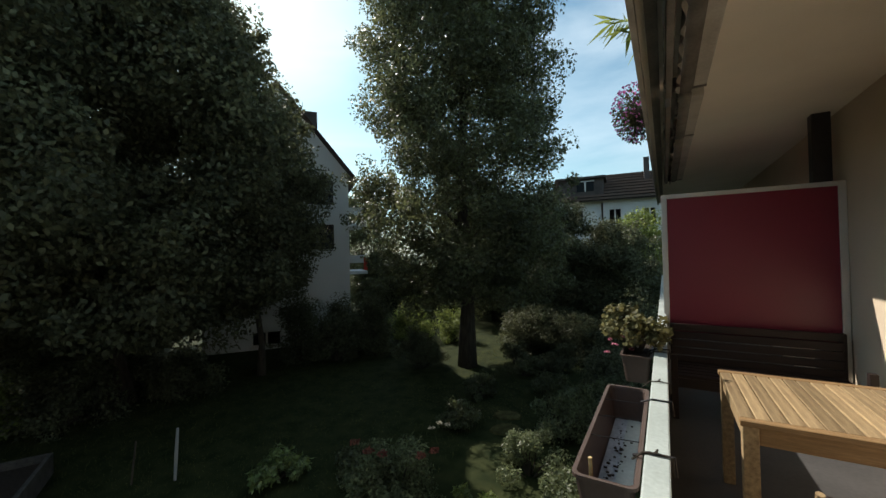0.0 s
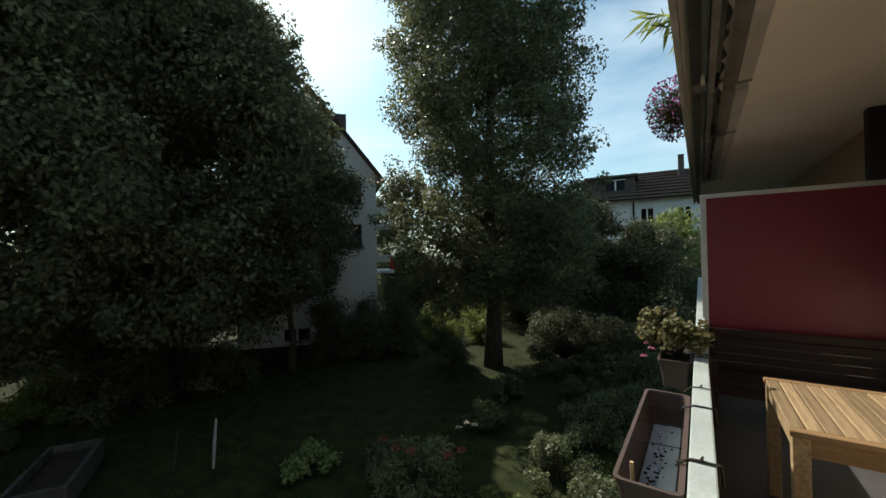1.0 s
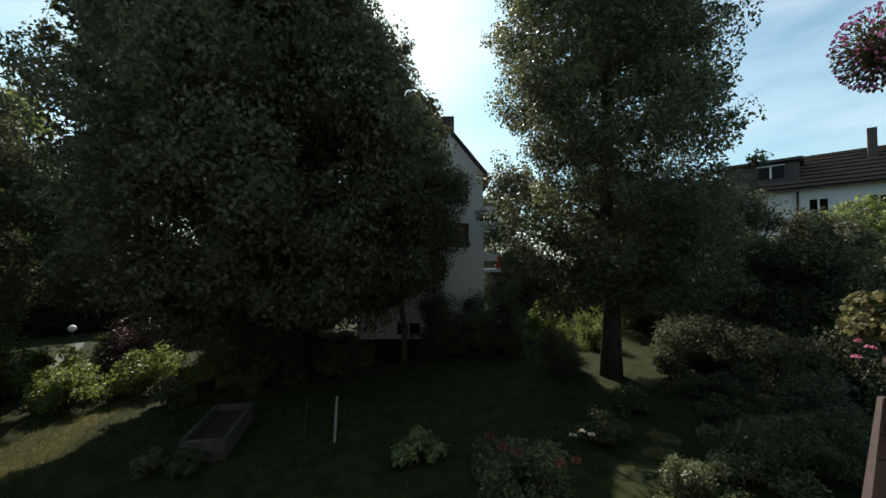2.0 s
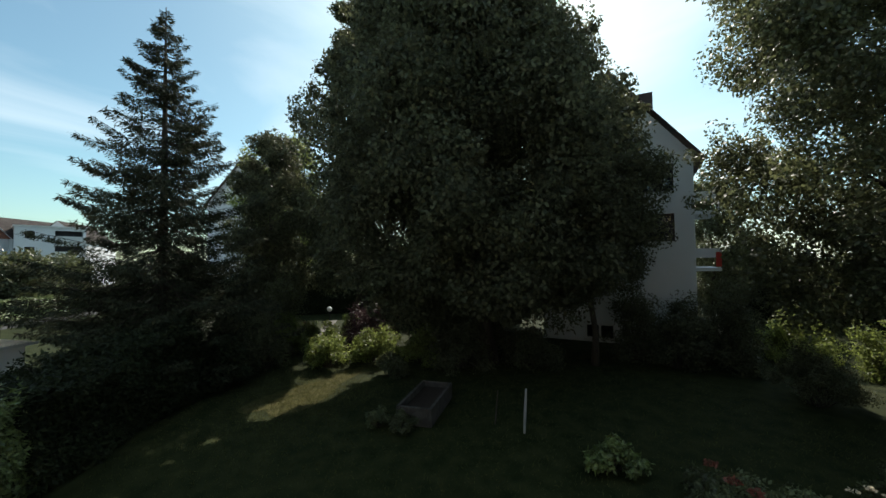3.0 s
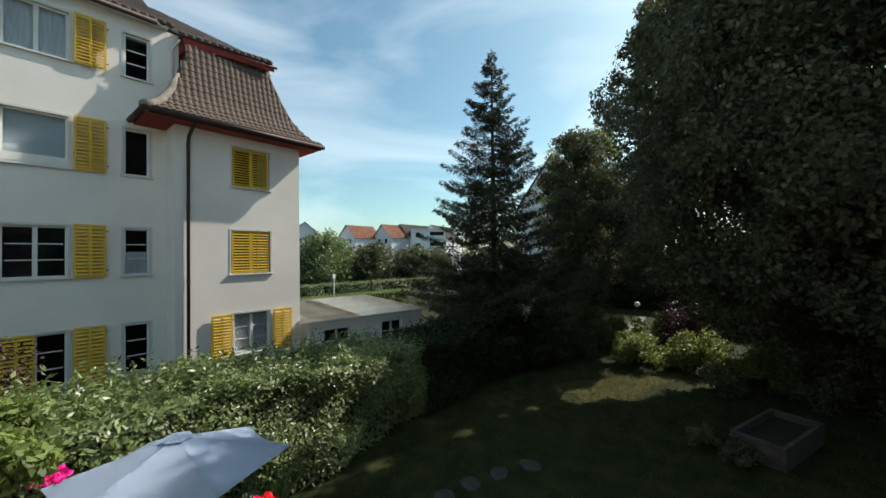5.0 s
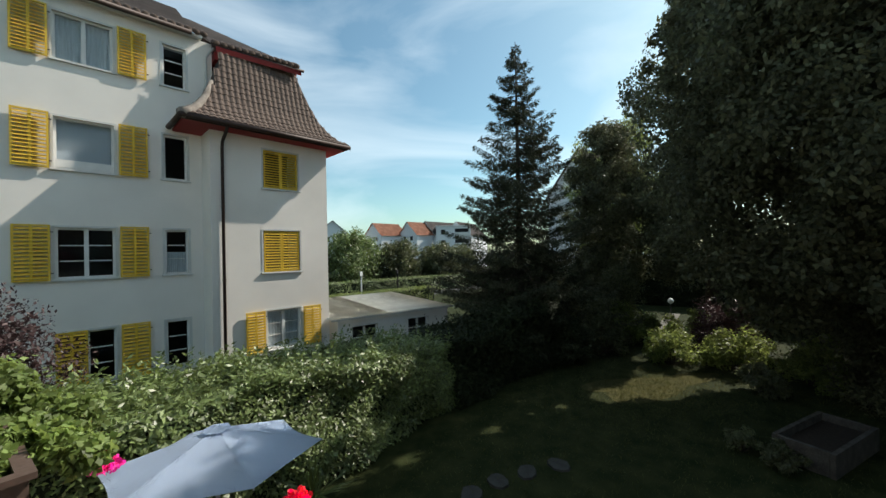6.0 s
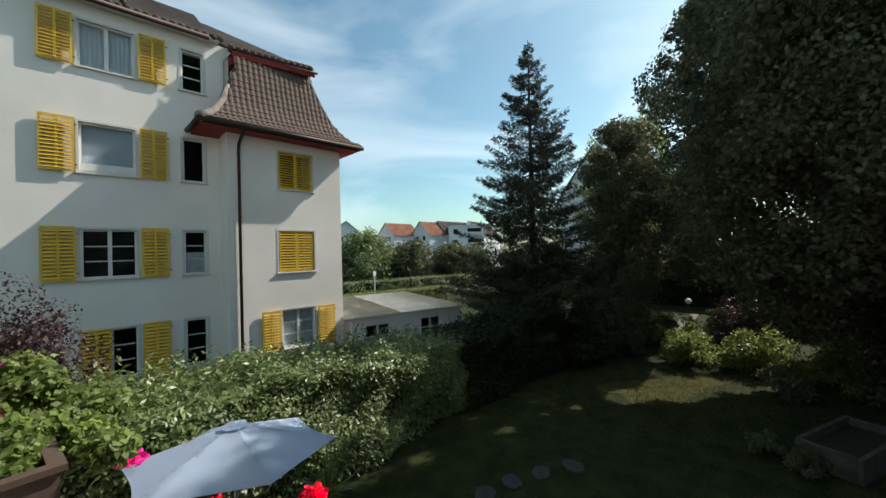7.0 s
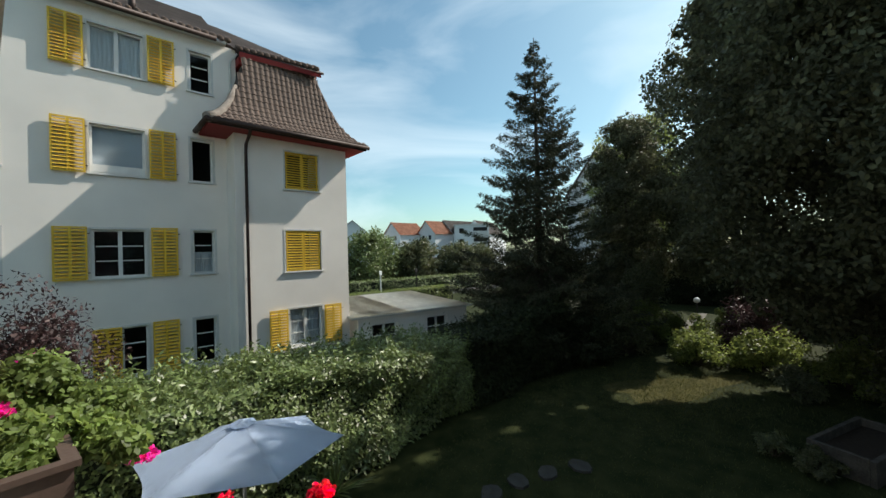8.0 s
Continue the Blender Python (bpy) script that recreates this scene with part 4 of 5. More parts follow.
def hedge(name, x0, y0, x1, y1, wide, h0, h1, leaves, size, mat, label, seed, z=0.0, rough=0.1, narrow=0.42, shoots=0):
    """A clipped hedge: solid core painted near-black as inner shade, and a skin of leaves."""
    rng = np.random.default_rng(seed)
    d = Vector((x1 - x0, y1 - y0, 0))
    L = d.length
    ob = thing(name, pose(x0, y0, z, 0, 0, math.degrees(math.atan2(d.y, d.x))), label, "hedge")
    bm = bmesh.new()
    n = max(4, int(L / 0.6))
    for i in range(n):
        a, b = i * L / n, (i + 1) * L / n
        h = h0 + (h1 - h0) * (i + 0.5) / n
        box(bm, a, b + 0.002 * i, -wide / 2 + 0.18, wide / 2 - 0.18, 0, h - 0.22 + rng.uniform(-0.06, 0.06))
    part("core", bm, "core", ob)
    k = leaves
    t = rng.uniform(0, 1, k)
    h = h0 + (h1 - h0) * t
    bulge = 0.5 * np.sin(t * L * 2.1 + seed) + 0.5 * np.sin(t * L * 5.3)
    face = rng.uniform(0, 1, k)
    area_top, area_side = wide, (h0 + h1) / 2
    tot = area_top + 2 * area_side
    isn = face < area_top / tot
    front = (face >= area_top / tot) & (face < (area_top + area_side) / tot)
    y = np.where(isn, rng.uniform(-wide / 2, wide / 2, k), np.where(front, wide / 2, -wide / 2) * (1 - 0.05 * bulge))
    zz = np.where(isn, h + rough * bulge, rng.uniform(0.03, 1, k) * h)
    depth = rng.exponential(0.09, k)
    y = np.where(isn, y, y - np.sign(y) * depth)
    zz = np.where(isn, zz - depth + rough * rng.normal(0, 0.8, k) * (rng.uniform(0, 1, k) < 0.25), zz)
    wob = 0.09 * np.sin(zz * 3.1 + t * L * 1.7) + 0.06 * np.sin(zz * 7.3 - t * L * 3.9)
    y = np.where(isn, y, y + np.sign(y) * wob)
    P = np.stack([t * L, y, np.maximum(zz, 0.02)], 1)
    out = np.zeros((k, 3))
    out[:, 1] = np.where(isn, 0, np.sign(y))
    out[:, 2] = np.where(isn, 1.0, 0.5)
    if shoots:
        # upright young shoots that break the clipped line
        a = rng.uniform(0, 1, shoots)
        tall = rng.uniform(0.1, 0.42, shoots)
        sy = rng.uniform(-wide / 2, wide / 2, shoots)
        k2 = 16
        u = np.tile(np.linspace(0.0, 1.0, k2), shoots)
        top = np.repeat(h0 + (h1 - h0) * a + tall, k2)
        Q = np.stack([np.repeat(a * L, k2), np.repeat(sy, k2), top - 0.45 + 0.45 * u], 1) + rng.normal(0, 0.02, (shoots * k2, 3))
        g = rng.uniform(0, math.tau, shoots * k2)
        o2 = np.stack([np.cos(g), np.sin(g), np.full(shoots * k2, 0.5)], 1)
        P, out = np.concatenate([P, Q]), np.concatenate([out, o2])
    leaf_object("leaves", P, size, mat, ob, 0.0, narrow, seed, out, flat=1.0)
    return ob


hedge("laurel_hedge", 3.0, -6.6, -8.2, -6.55, 1.9, 2.6, 1.7, 125000, 0.10, "laurel", "tall glossy green laurel hedge in sun", 51, rough=0.16, shoots=420)
# this end takes its shade partly from the darkened leaf colour
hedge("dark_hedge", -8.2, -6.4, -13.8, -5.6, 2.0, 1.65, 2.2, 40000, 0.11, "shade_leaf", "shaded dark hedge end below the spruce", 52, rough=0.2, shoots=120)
hedge("clipped_hedge", -8.0, -25.6, -27.0, -21.2, 1.4, 1.75, 1.75, 22000, 0.14, "light_leaf", "long clipped green hedge along the street", 53, z=-0.7, rough=0.03)
hedge("clipped_hedge", -16.0, -34.5, -45.0, -27.0, 1.4, 1.9, 1.9, 22000, 0.17, "laurel", "long clipped green hedge along the street", 54, z=-0.7, rough=0.03)
hedge("clipped_hedge", -10.0, -40.5, -70.0, -31.0, 1.6, 2.0, 2.0, 20000, 0.25, "leaf2", "long clipped green hedge across the street", 55, z=-0.7, rough=0.05)
hedge("garden_hedge", -25.6, -5.6, -26.0, -12.0, 2.0, 3.0, 3.0, 9000, 0.2, "leaf", "dark hedge at the back of the garden", 58, rough=0.3)
hedge("garden_hedge", -24.0, 10.0, -24.9, 0.6, 2.0, 3.0, 3.0, 12000, 0.2, "leaf", "dark hedge at the back of the garden", 56, rough=0.3)
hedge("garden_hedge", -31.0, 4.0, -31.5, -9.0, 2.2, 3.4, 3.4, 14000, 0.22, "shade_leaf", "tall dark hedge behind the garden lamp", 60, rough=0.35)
hedge("garden_hedge", -23.0, 24.5, -9.0, 27.5, 2.2, 3.4, 3.4, 16000, 0.2, "leaf2", "leafy hedge beyond the gabled house", 59, rough=0.3)
hedge("garden_hedge", -9.0, 26.5, 12.0, 24.5, 2.5, 3.0, 3.0, 20000, 0.2, "leaf", "dark hedge at the end of the garden", 57, rough=0.3)

SH = [
    # x, y, rx, ry, height, leaves, size, material, label
    (-8.2, 12.0, 1.35, 0.9, 1.75, 20000, 0.055, "leaf", "rounded clipped dark bush beside the tree"),
    (-4.2, 5.3, 1.15, 0.95, 1.3, 11000, 0.075, "grey_leaf", "hydrangea bush with dull green leaves"),
    (-2.6, 5.0, 0.7, 0.6, 0.85, 3000, 0.09, "light_leaf", "pale variegated shrub below the balcony"),
    (-6.7, 4.6, 0.8, 0.6, 0.6, 2200, 0.1, "laurel", "low green shrub in the shaded lawn"),
    (-2.0, 9.4, 1.1, 1.4, 1.2, 7000, 0.08, "grey_leaf", "bluish dark shrub beside the slabs"),
    (-4.9, 10.4, 0.6, 0.6, 0.8, 2500, 0.08, "leaf2", "dark shrub at the foot of the tree"),
    (-1.6, 12.5, 1.2, 1.6, 1.7, 7000, 0.09, "leaf", "dark shrub beside the lawn"),
    (-2.4, 7.2, 0.7, 0.9, 0.9, 4000, 0.07, "grey_leaf", "bluish dark shrub beside the slabs"),
    (-11.4, 15.8, 1.5, 1.0, 2.0, 7000, 0.1, "light_leaf", "sunlit yellow-green bush before the gabled house"),
    (-9.4, 16.6, 1.1, 0.9, 2.4, 5000, 0.1, "light_leaf", "sunlit yellow-green bush before the gabled house"),
    (-12.6, 13.3, 1.0, 1.0, 1.7, 5000, 0.1, "leaf", "dark bush against the gabled house"),
    (-12.0, 11.2, 1.1, 0.9, 2.6, 6000, 0.12, "leaf", "dark bush against the gabled house"),
    (-15.3, -1.3, 1.2, 1.0, 1.25, 6500, 0.1, "light_leaf", "sunlit light green bush at the lawn's edge"),
    (-15.7, 0.5, 1.2, 1.2, 1.7, 7000, 0.1, "light_leaf", "sunlit light green bush at the lawn's edge"),
    (-17.6, 0.4, 1.3, 1.4, 2.6, 7000, 0.11, "purple_leaf", "reddish bush behind the light green ones"),
    (-15.6, -3.6, 1.1, 1.0, 2.6, 7000, 0.1, "leaf2", "leafy bush beside the lawn's far corner"),
    (-18.2, -3.4, 1.2, 1.0, 4.2, 8000, 0.11, "leaf2", "tall leafy bush below the slender tree"),
    (-14.6, -5.0, 1.3, 1.2, 3.2, 8000, 0.12, "leaf", "dark bush below the spruce"),
    (-9.6, 0.4, 0.5, 0.4, 0.45, 1500, 0.06, "grey_leaf", "small shrub beside the raised bed"),
    (-13.2, 14.6, 0.5, 0.5, 2.2, 1200, 0.09, "pale_flower", "pale flowering bush in the sun"),
    (-11.3, 12.9, 1.1, 1.0, 3.3, 9000, 0.1, "leaf", "dark bush against the gabled house"),
    (-13.6, 6.0, 1.5, 1.3, 1.7, 9000, 0.11, "leaf", "dark bush under the broad tree"),
    (-14.0, 3.6, 1.2, 1.2, 2.6, 9000, 0.11, "leaf", "dark bush under the broad tree"),
    (-16.5, 4.6, 2.0, 2.0, 3.4, 14000, 0.12, "leaf", "dark bush under the broad tree"),
    (-13.4, 12.9, 1.2, 1.2, 3.2, 11000, 0.10, "leaf", "tall dark bush before the gabled house"),
    (-17.6, -3.2, 1.0, 0.9, 2.3, 7000, 0.1, "light_leaf", "sunlit light green bush at the lawn's edge"),
    (-1.5, 6.3, 0.7, 0.8, 0.8, 4000, 0.07, "grey_leaf", "bluish dark shrub beside the slabs"),
    (-1.2, 10.6, 0.9, 1.2, 1.1, 6000, 0.07, "grey_leaf", "bluish dark shrub beside the slabs"),
    (-4.6, 8.3, 0.6, 0.8, 0.75, 4000, 0.07, "leaf2", "low leafy shrub beside the slabs"),
    (-3.0, 11.2, 0.9, 0.7, 0.9, 5000, 0.07, "leaf2", "low leafy shrub beside the slabs"),
    (-5.4, 5.6, 0.7, 0.6, 0.8, 3500, 0.08, "leaf2", "low leafy shrub below the balcony"),
    (-15.0, 2.3, 1.1, 1.0, 1.6, 6500, 0.1, "light_leaf", "light green bush at the lawn's edge"),
    (-13.6, 1.0, 0.8, 0.7, 1.0, 4500, 0.09, "leaf2", "leafy bush behind the raised bed"),
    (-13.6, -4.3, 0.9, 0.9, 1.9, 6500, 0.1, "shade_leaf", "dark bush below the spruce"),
    (-17.0, -1.5, 1.0, 0.9, 1.5, 6500, 0.1, "light_leaf", "light green bush at the lawn's edge"),
    (-19.4, -2.6, 0.9, 0.7, 1.3, 4500, 0.1, "light_leaf", "light green bush beside the garden path"),
    (-20.2, -0.6, 0.9, 0.7, 1.4, 4500, 0.1, "light_leaf", "light green bush beside the garden path"),
    (-0.9, 16.0, 1.6, 1.4, 3.2, 8000, 0.11, "leaf", "dark shrub beside the house end"),
    (-13.4, 10.6, 1.2, 1.0, 3.6, 11000, 0.10, "leaf", "dark bush against the gabled house"),
    (-5.2, 14.3, 0.8, 0.6, 0.9, 4500, 0.07, "leaf", "low dark shrub at the foot of the tall tree"),
    (-3.4, 13.9, 0.9, 0.7, 1.2, 5500, 0.08, "leaf", "low dark shrub at the lawn's end"),
    (-5.3, 16.2, 1.3, 1.0, 2.7, 11000, 0.09, "leaf", "dark shrub in the border at the lawn's end"),
    (-3.6, 16.0, 1.3, 1.0, 2.5, 11000, 0.09, "leaf", "dark shrub in the border at the lawn's end"),
    (-2.3, 15.3, 1.1, 1.0, 2.2, 9000, 0.09, "leaf", "dark shrub in the border at the lawn's end"),
    (-4.3, 12.9, 0.8, 0.6, 0.8, 4000, 0.07, "leaf2", "low leafy shrub beside the slabs"),
    (-12.6, 17.6, 1.2, 1.0, 2.6, 7000, 0.10, "light_leaf", "sunlit yellow-green bush before the gabled house"),
    (-9.3, 0.95, 0.55, 0.45, 0.42, 2600, 0.06, "leaf2", "low leafy plants at the foot of the raised bed"),
    (-5.5, 17.0, 1.5, 1.2, 2.2, 7000, 0.1, "leaf2", "leafy shrub behind the tall tree"),
]
for i, (x, y, rx, ry, h, n, s, m, lab) in enumerate(SH):
    shrub("shrub", x, y, rx, ry, h, n, s, m, lab, 70 + i)
shrub("purple_shrub", -0.45, -8.1, 0.95, 0.7, 3.9, 11000, 0.075, "purple_leaf", "purple-leaved shrub rising above the hedge", 99, low=1.6, narrow=0.45)


def flower_head(parent, p, r, mat, n, seed, name="flower_head"):
    rng = np.random.default_rng(seed)
    d = rng.normal(size=(n, 3))
    d /= np.linalg.norm(d, axis=1)[:, None]
    d[:, 2] = abs(d[:, 2]) * 0.8
    return leaf_object(name, np.array(p) + d * r * rng.uniform(0.2, 0.8, (n, 1)), r * 0.4, mat, parent, 0.0, 0.8, seed, d)


# dried heads of the hydrangea
for o in [q for q in scene.objects if q.get("label") == "hydrangea bush with dull green leaves"]:
    rng = random.Random(5)
    for k in range(5):
        a = rng.uniform(0, math.tau)
        flower_head(o, (0.75 * math.cos(a), 0.65 * math.sin(a), 0.85 + rng.uniform(0, 0.35)), 0.09, "rust_flower", 90, 200 + k)
    for k in range(3):
        flower_head(o, (0.55 + 0.09 * k, 0.35 + 0.12 * k, 1.28 + 0.06 * (k % 2)), 0.06, "pale_flower", 40, 230 + k)

# ---- garden things ----
bed = thing("raised_bed", pose(-10.35, 1.72, 0, 0, 0, -27.2), "raised bed edged with pale weathered stone slabs", "garden bed")
for a in ((-1.02, 1.02, -0.45, -0.37, 0, 0.46), (-1.02, 1.02, 0.37, 0.45, 0, 0.44), (-1.02, -0.94, -0.368, 0.368, 0, 0.45), (0.94, 1.02, -0.368, 0.368, 0, 0.45)):
    part("slab", boxes(a, bevel=0.012), "bed_stone", bed)
part("soil", boxes((-0.938, 0.938, -0.368, 0.368, 0, 0.30)), "soil", bed)
st = thing("garden_stake", pose(-8.5, 3.7, 0), "thin white stake standing in the lawn", "stake")
part("stake", tube(bmesh.new(), [(0, 0, -0.05), (0.02, 0.02, 0.5), (0.03, 0.05, 1.02)], [0.026, 0.034, 0.024], 8), "white_paint", st)
st2 = thing("garden_stake", pose(-9.1, 3.2, 0), "thin dark stake leaning in the lawn", "stake")
part("stake", tube(bmesh.new(), [(0, 0, -0.05), (-0.03, 0.1, 0.8)], [0.02, 0.016], 8), "bark", st2)
lamp = thing("garden_lamp", pose(-27.1, -2.3, 0), "small white globe lamp on a short post", "lamp")
part("post", tube(bmesh.new(), [(0, 0, 0), (0, 0, 0.62)], [0.04, 0.04], 8), "metal_dark", lamp)
bm = bmesh.new()
bmesh.ops.create_uvsphere(bm, u_segments=14, v_segments=10, radius=0.17)
bmesh.ops.translate(bm, verts=bm.verts, vec=(0, 0, 0.76))
part("globe", bm, "white_frame", lamp, smooth=True)

# ---- parasol ----
par = thing("parasol", pose(-1.915, -4.49, 0), "open pale blue hexagonal parasol in the garden", "parasol")
part("pole", tube(bmesh.new(), [(0, 0, 0), (0, 0, 2.18)], [0.022, 0.02], 10), "alu", par)
part("base", boxes((-0.25, 0.25, -0.25, 0.25, 0, 0.07), bevel=0.02), "stone", par)
R, Z1, Z0 = 1.12, 2.20, 1.90
tip = lambda x, y: 0.10 * (x * math.cos(radians(55)) + y * math.sin(radians(55)))
for k in range(6):
    a0, a1 = radians(142 + 60 * k), radians(202 + 60 * k)
    bm = bmesh.new()
    N = 8
    rows = []
    for i in range(N + 1):
        f = 0.1 + 0.9 * i / N
        row = []
        for j in range(N + 1):
            g = j / N
            p = Vector((math.cos(a0), math.sin(a0), 0)).lerp(Vector((math.cos(a1), math.sin(a1), 0)), g) * R * f
            sag = 0.03 * math.sin(math.pi * g) * f
            row.append(bm.verts.new((p.x * (1 - 0.05 * math.sin(math.pi * g) * f), p.y * (1 - 0.05 * math.sin(math.pi * g) * f), Z1 + (Z0 - Z1) * (f ** 1.04) - sag + tip(p.x, p.y))))
        rows.append(row)
    for a, b in zip(rows, rows[1:]):
        for j in range(N):
            bm.faces.new((a[j], a[j + 1], b[j + 1], b[j]))
    bmesh.ops.solidify(bm, geom=bm.faces[:], thickness=0.003)
    gore = part("canopy_panel", bm, "canvas", par, smooth=True)
    c, s = math.cos(a0), math.sin(a0)
    part("rib", tube(bmesh.new(), [(q * R * c, q * R * s, Z1 + (Z0 - Z1) * q ** 1.04 - 0.014 + tip(q * R * c, q * R * s)) for q in (0.1, 0.55, 1.0)], [0.008] * 3, 6), "alu", par)
bm = bmesh.new()
top = bm.verts.new((0, 0, Z1 + 0.035))
ring = [bm.verts.new((0.15 * math.cos(radians(142 + 60 * k)), 0.15 * math.sin(radians(142 + 60 * k)), Z1 - 0.006)) for k in range(6)]
for k in range(6):
    bm.faces.new((top, ring[k], ring[(k + 1) % 6]))
bmesh.ops.solidify(bm, geom=bm.faces[:], thickness=0.003)
part("vent_cap", bm, "canvas", par, "small raised vent cap")

# spiky yucca under the parasol
yu = thing("yucca", pose(-2.75, -3.95, 0), "spiky yellow-green yucca on a short trunk", "plant")
part("trunk", tube(bmesh.new(), [(0, 0, 0), (0.02, 0, 0.7), (0, 0, 1.15)], [0.07, 0.06, 0.05], 8), "bark", yu)
rng = random.Random(4)
for k in range(46):
    a, e = rng.uniform(0, math.tau), rng.uniform(-0.1, 1.4)
    d = Vector((math.cos(a) * math.cos(e), math.sin(a) * math.cos(e), math.sin(e)))
    s = d.cross(Vector((0, 0, 1))).normalized()
    L = rng.uniform(0.4, 0.6)
    bm = bmesh.new()
    b0, m0, t0 = Vector((0, 0, 1.15)), Vector((0, 0, 1.15)) + d * L * 0.55, Vector((0, 0, 1.15)) + d * L - Vector((0, 0, 0.12 * L))
    v = [bm.verts.new(p) for p in (b0 - s * 0.012, b0 + s * 0.012, m0 + s * 0.016, m0 - s * 0.016, t0)]
    bm.faces.new((v[0], v[1], v[2], v[3]))
    bm.faces.new((v[3], v[2], v[4]))
    part("blade", bm, "light_leaf", yu)

# ---- balcony ----
FLOOR, CEIL, CAP, WALL = 2.78, 5.66, 3.66, 1.46
tagged(part("balcony_floor", boxes((-0.06, WALL, -7, 12.0, FLOOR - 0.2, FLOOR)), "floor"), "grey tiled balcony floor", "floor", kind="structure")
bm = boxes((-0.055, -0.025, -7, 12.0, FLOOR - 0.2, CAP - 0.05))
tagged(part("parapet", bm, "cap"), "pale balcony parapet panels", "parapet", kind="structure")
cap_edges = (-7, -5.5, -4.0, -2.5, -1.0, 0.5, 1.51, 2.34, 3.02, 3.78, 4.8, 6.3, 7.8, 12.0)
rail = thing("parapet_cap", pose(0, 0, CAP), "pale painted metal cap along the balcony parapet", "rail", kind="structure")
for a, b in zip(cap_edges, cap_edges[1:]):
    part("cap_piece", boxes((-0.08, 0.0, a + 0.002, b - 0.002, -0.05, 0.0), bevel=0.006), "cap", rail)
tagged(part("wall_house", panel(bmesh.new(), -7, 12, FLOOR - 0.2, CEIL + 3, 0, 0.3, []), "wall_warm"), "warm beige rendered house wall of the balcony", "wall", kind="structure").matrix_world = Matrix(((0, 1, 0, WALL), (1, 0, 0, 0), (0, 0, 1, 0), (0, 0, 0, 1)))
tagged(part("ceiling", boxes((-0.10, WALL, -7, 12.0, CEIL, CEIL + 0.22)), "ceiling"), "cream painted balcony ceiling slab", "ceiling", kind="structure")
tagged(part("lower_wall", boxes((0.3, WALL + 0.3, -7, 12, -0.1, FLOOR - 0.2)), "plaster"), "white house wall under the balcony", "wall", kind="structure")
tagged(part("upper_parapet", boxes((-0.09, -0.05, -7, 12, CEIL + 0.222, CEIL + 1.1)), "cap"), "pale parapet of the upper balcony", "parapet", kind="structure")

# rolled awnings below the ceiling's edge
for k, (a, b) in enumerate(((-3.4, 3.25), (3.45, 4.6), (4.72, 7.5))):
    aw = thing("awning", pose(0.0, 0, CEIL), "rolled-up grey awning with wavy valance under the ceiling", "awning", "awnings")
    part("roller", tube(bmesh.new(), [(0.16, a, -0.09), (0.16, b, -0.09)], [0.055, 0.055], 12), "awning", aw, smooth=True)
    part("housing", boxes((0.20, 0.29, a, b, -0.11, -0.02), bevel=0.01), "awning_light", aw)
    part("front_rail", boxes((0.035, 0.075, a, b, -0.16, -0.05), bevel=0.006), "awning", aw)
    bm = bmesh.new()
    n = int((b - a) / 0.03)
    row = [[bm.verts.new((0.115 + 0.012 * math.sin(i * 0.9) - 0.01 * j, a + (b - a) * i / n, -0.13 - 0.055 * j - (0.012 * math.sin(i * 0.55) if j else 0))) for i in range(n + 1)] for j in range(2)]
    for i in range(n):
        bm.faces.new((row[0][i], row[0][i + 1], row[1][i + 1], row[1][i]))
    bmesh.ops.solidify(bm, geom=bm.faces[:], thickness=0.002)
    part("valance", bm, "awning_light", aw, smooth=True)
    part("end_cap", boxes((0.03, 0.29, b, b + 0.015, -0.12, -0.01), bevel=0.005), "awning", aw)
    bm = bmesh.new()
    row = [[bm.verts.new((0.024 - 0.006 * math.sin(i * 0.7) * j, a + (b - a) * i / n, -0.11 - 0.075 * j - (0.007 * math.sin(i * 0.8) if j else 0))) for i in range(n + 1)] for j in range(2)]
    for i in range(n):
        bm.faces.new((row[0][i], row[0][i + 1], row[1][i + 1], row[1][i]))
    bmesh.ops.solidify(bm, geom=bm.faces[:], thickness=0.002)
    part("outer_valance", bm, "awning_light", aw, smooth=True)
tagged(part("slab_edge", boxes((-0.135, -0.102, -7, 12, CEIL - 0.06, CEIL + 0.20)), "awning_light"), "grey metal trim along the slab edge", "trim", kind="structure")
tagged(part("slab_drip", boxes((-0.06, 0.0, -7, 12, CEIL - 0.05, CEIL - 0.002)), "awning"), "dark drip strip under the slab edge", "trim", kind="structure")

# dividing screen
scr = thing("dividing_screen", pose(0, 4.87, FLOOR), "dark red panel screen in a pale metal frame", "screen")
for nm, a in (("post", (-0.02, 0.035, -0.025, 0.025, 0, 2.2)), ("post", (1.40, 1.455, -0.025, 0.025, 0, 2.2)), ("top_rail", (0.035, 1.40, -0.025, 0.025, 2.155, 2.2)), ("bottom_rail", (0.035, 1.40, -0.025, 0.025, 0.62, 0.665))):
    part(nm, boxes(a, bevel=0.004), "alu", scr)
part("panel", boxes((0.034, 1.401, -0.008, 0.008, 0.664, 2.156)), "panel_red", scr, "glossy dark red panel")
dp = thing("downpipe", pose(1.33, 5.0, FLOOR), "dark square downpipe beside the house wall", "pipe")
part("pipe", boxes((-0.075, 0.065, -0.06, 0.06, 0, CEIL - FLOOR), bevel=0.008), "metal_dark", dp)

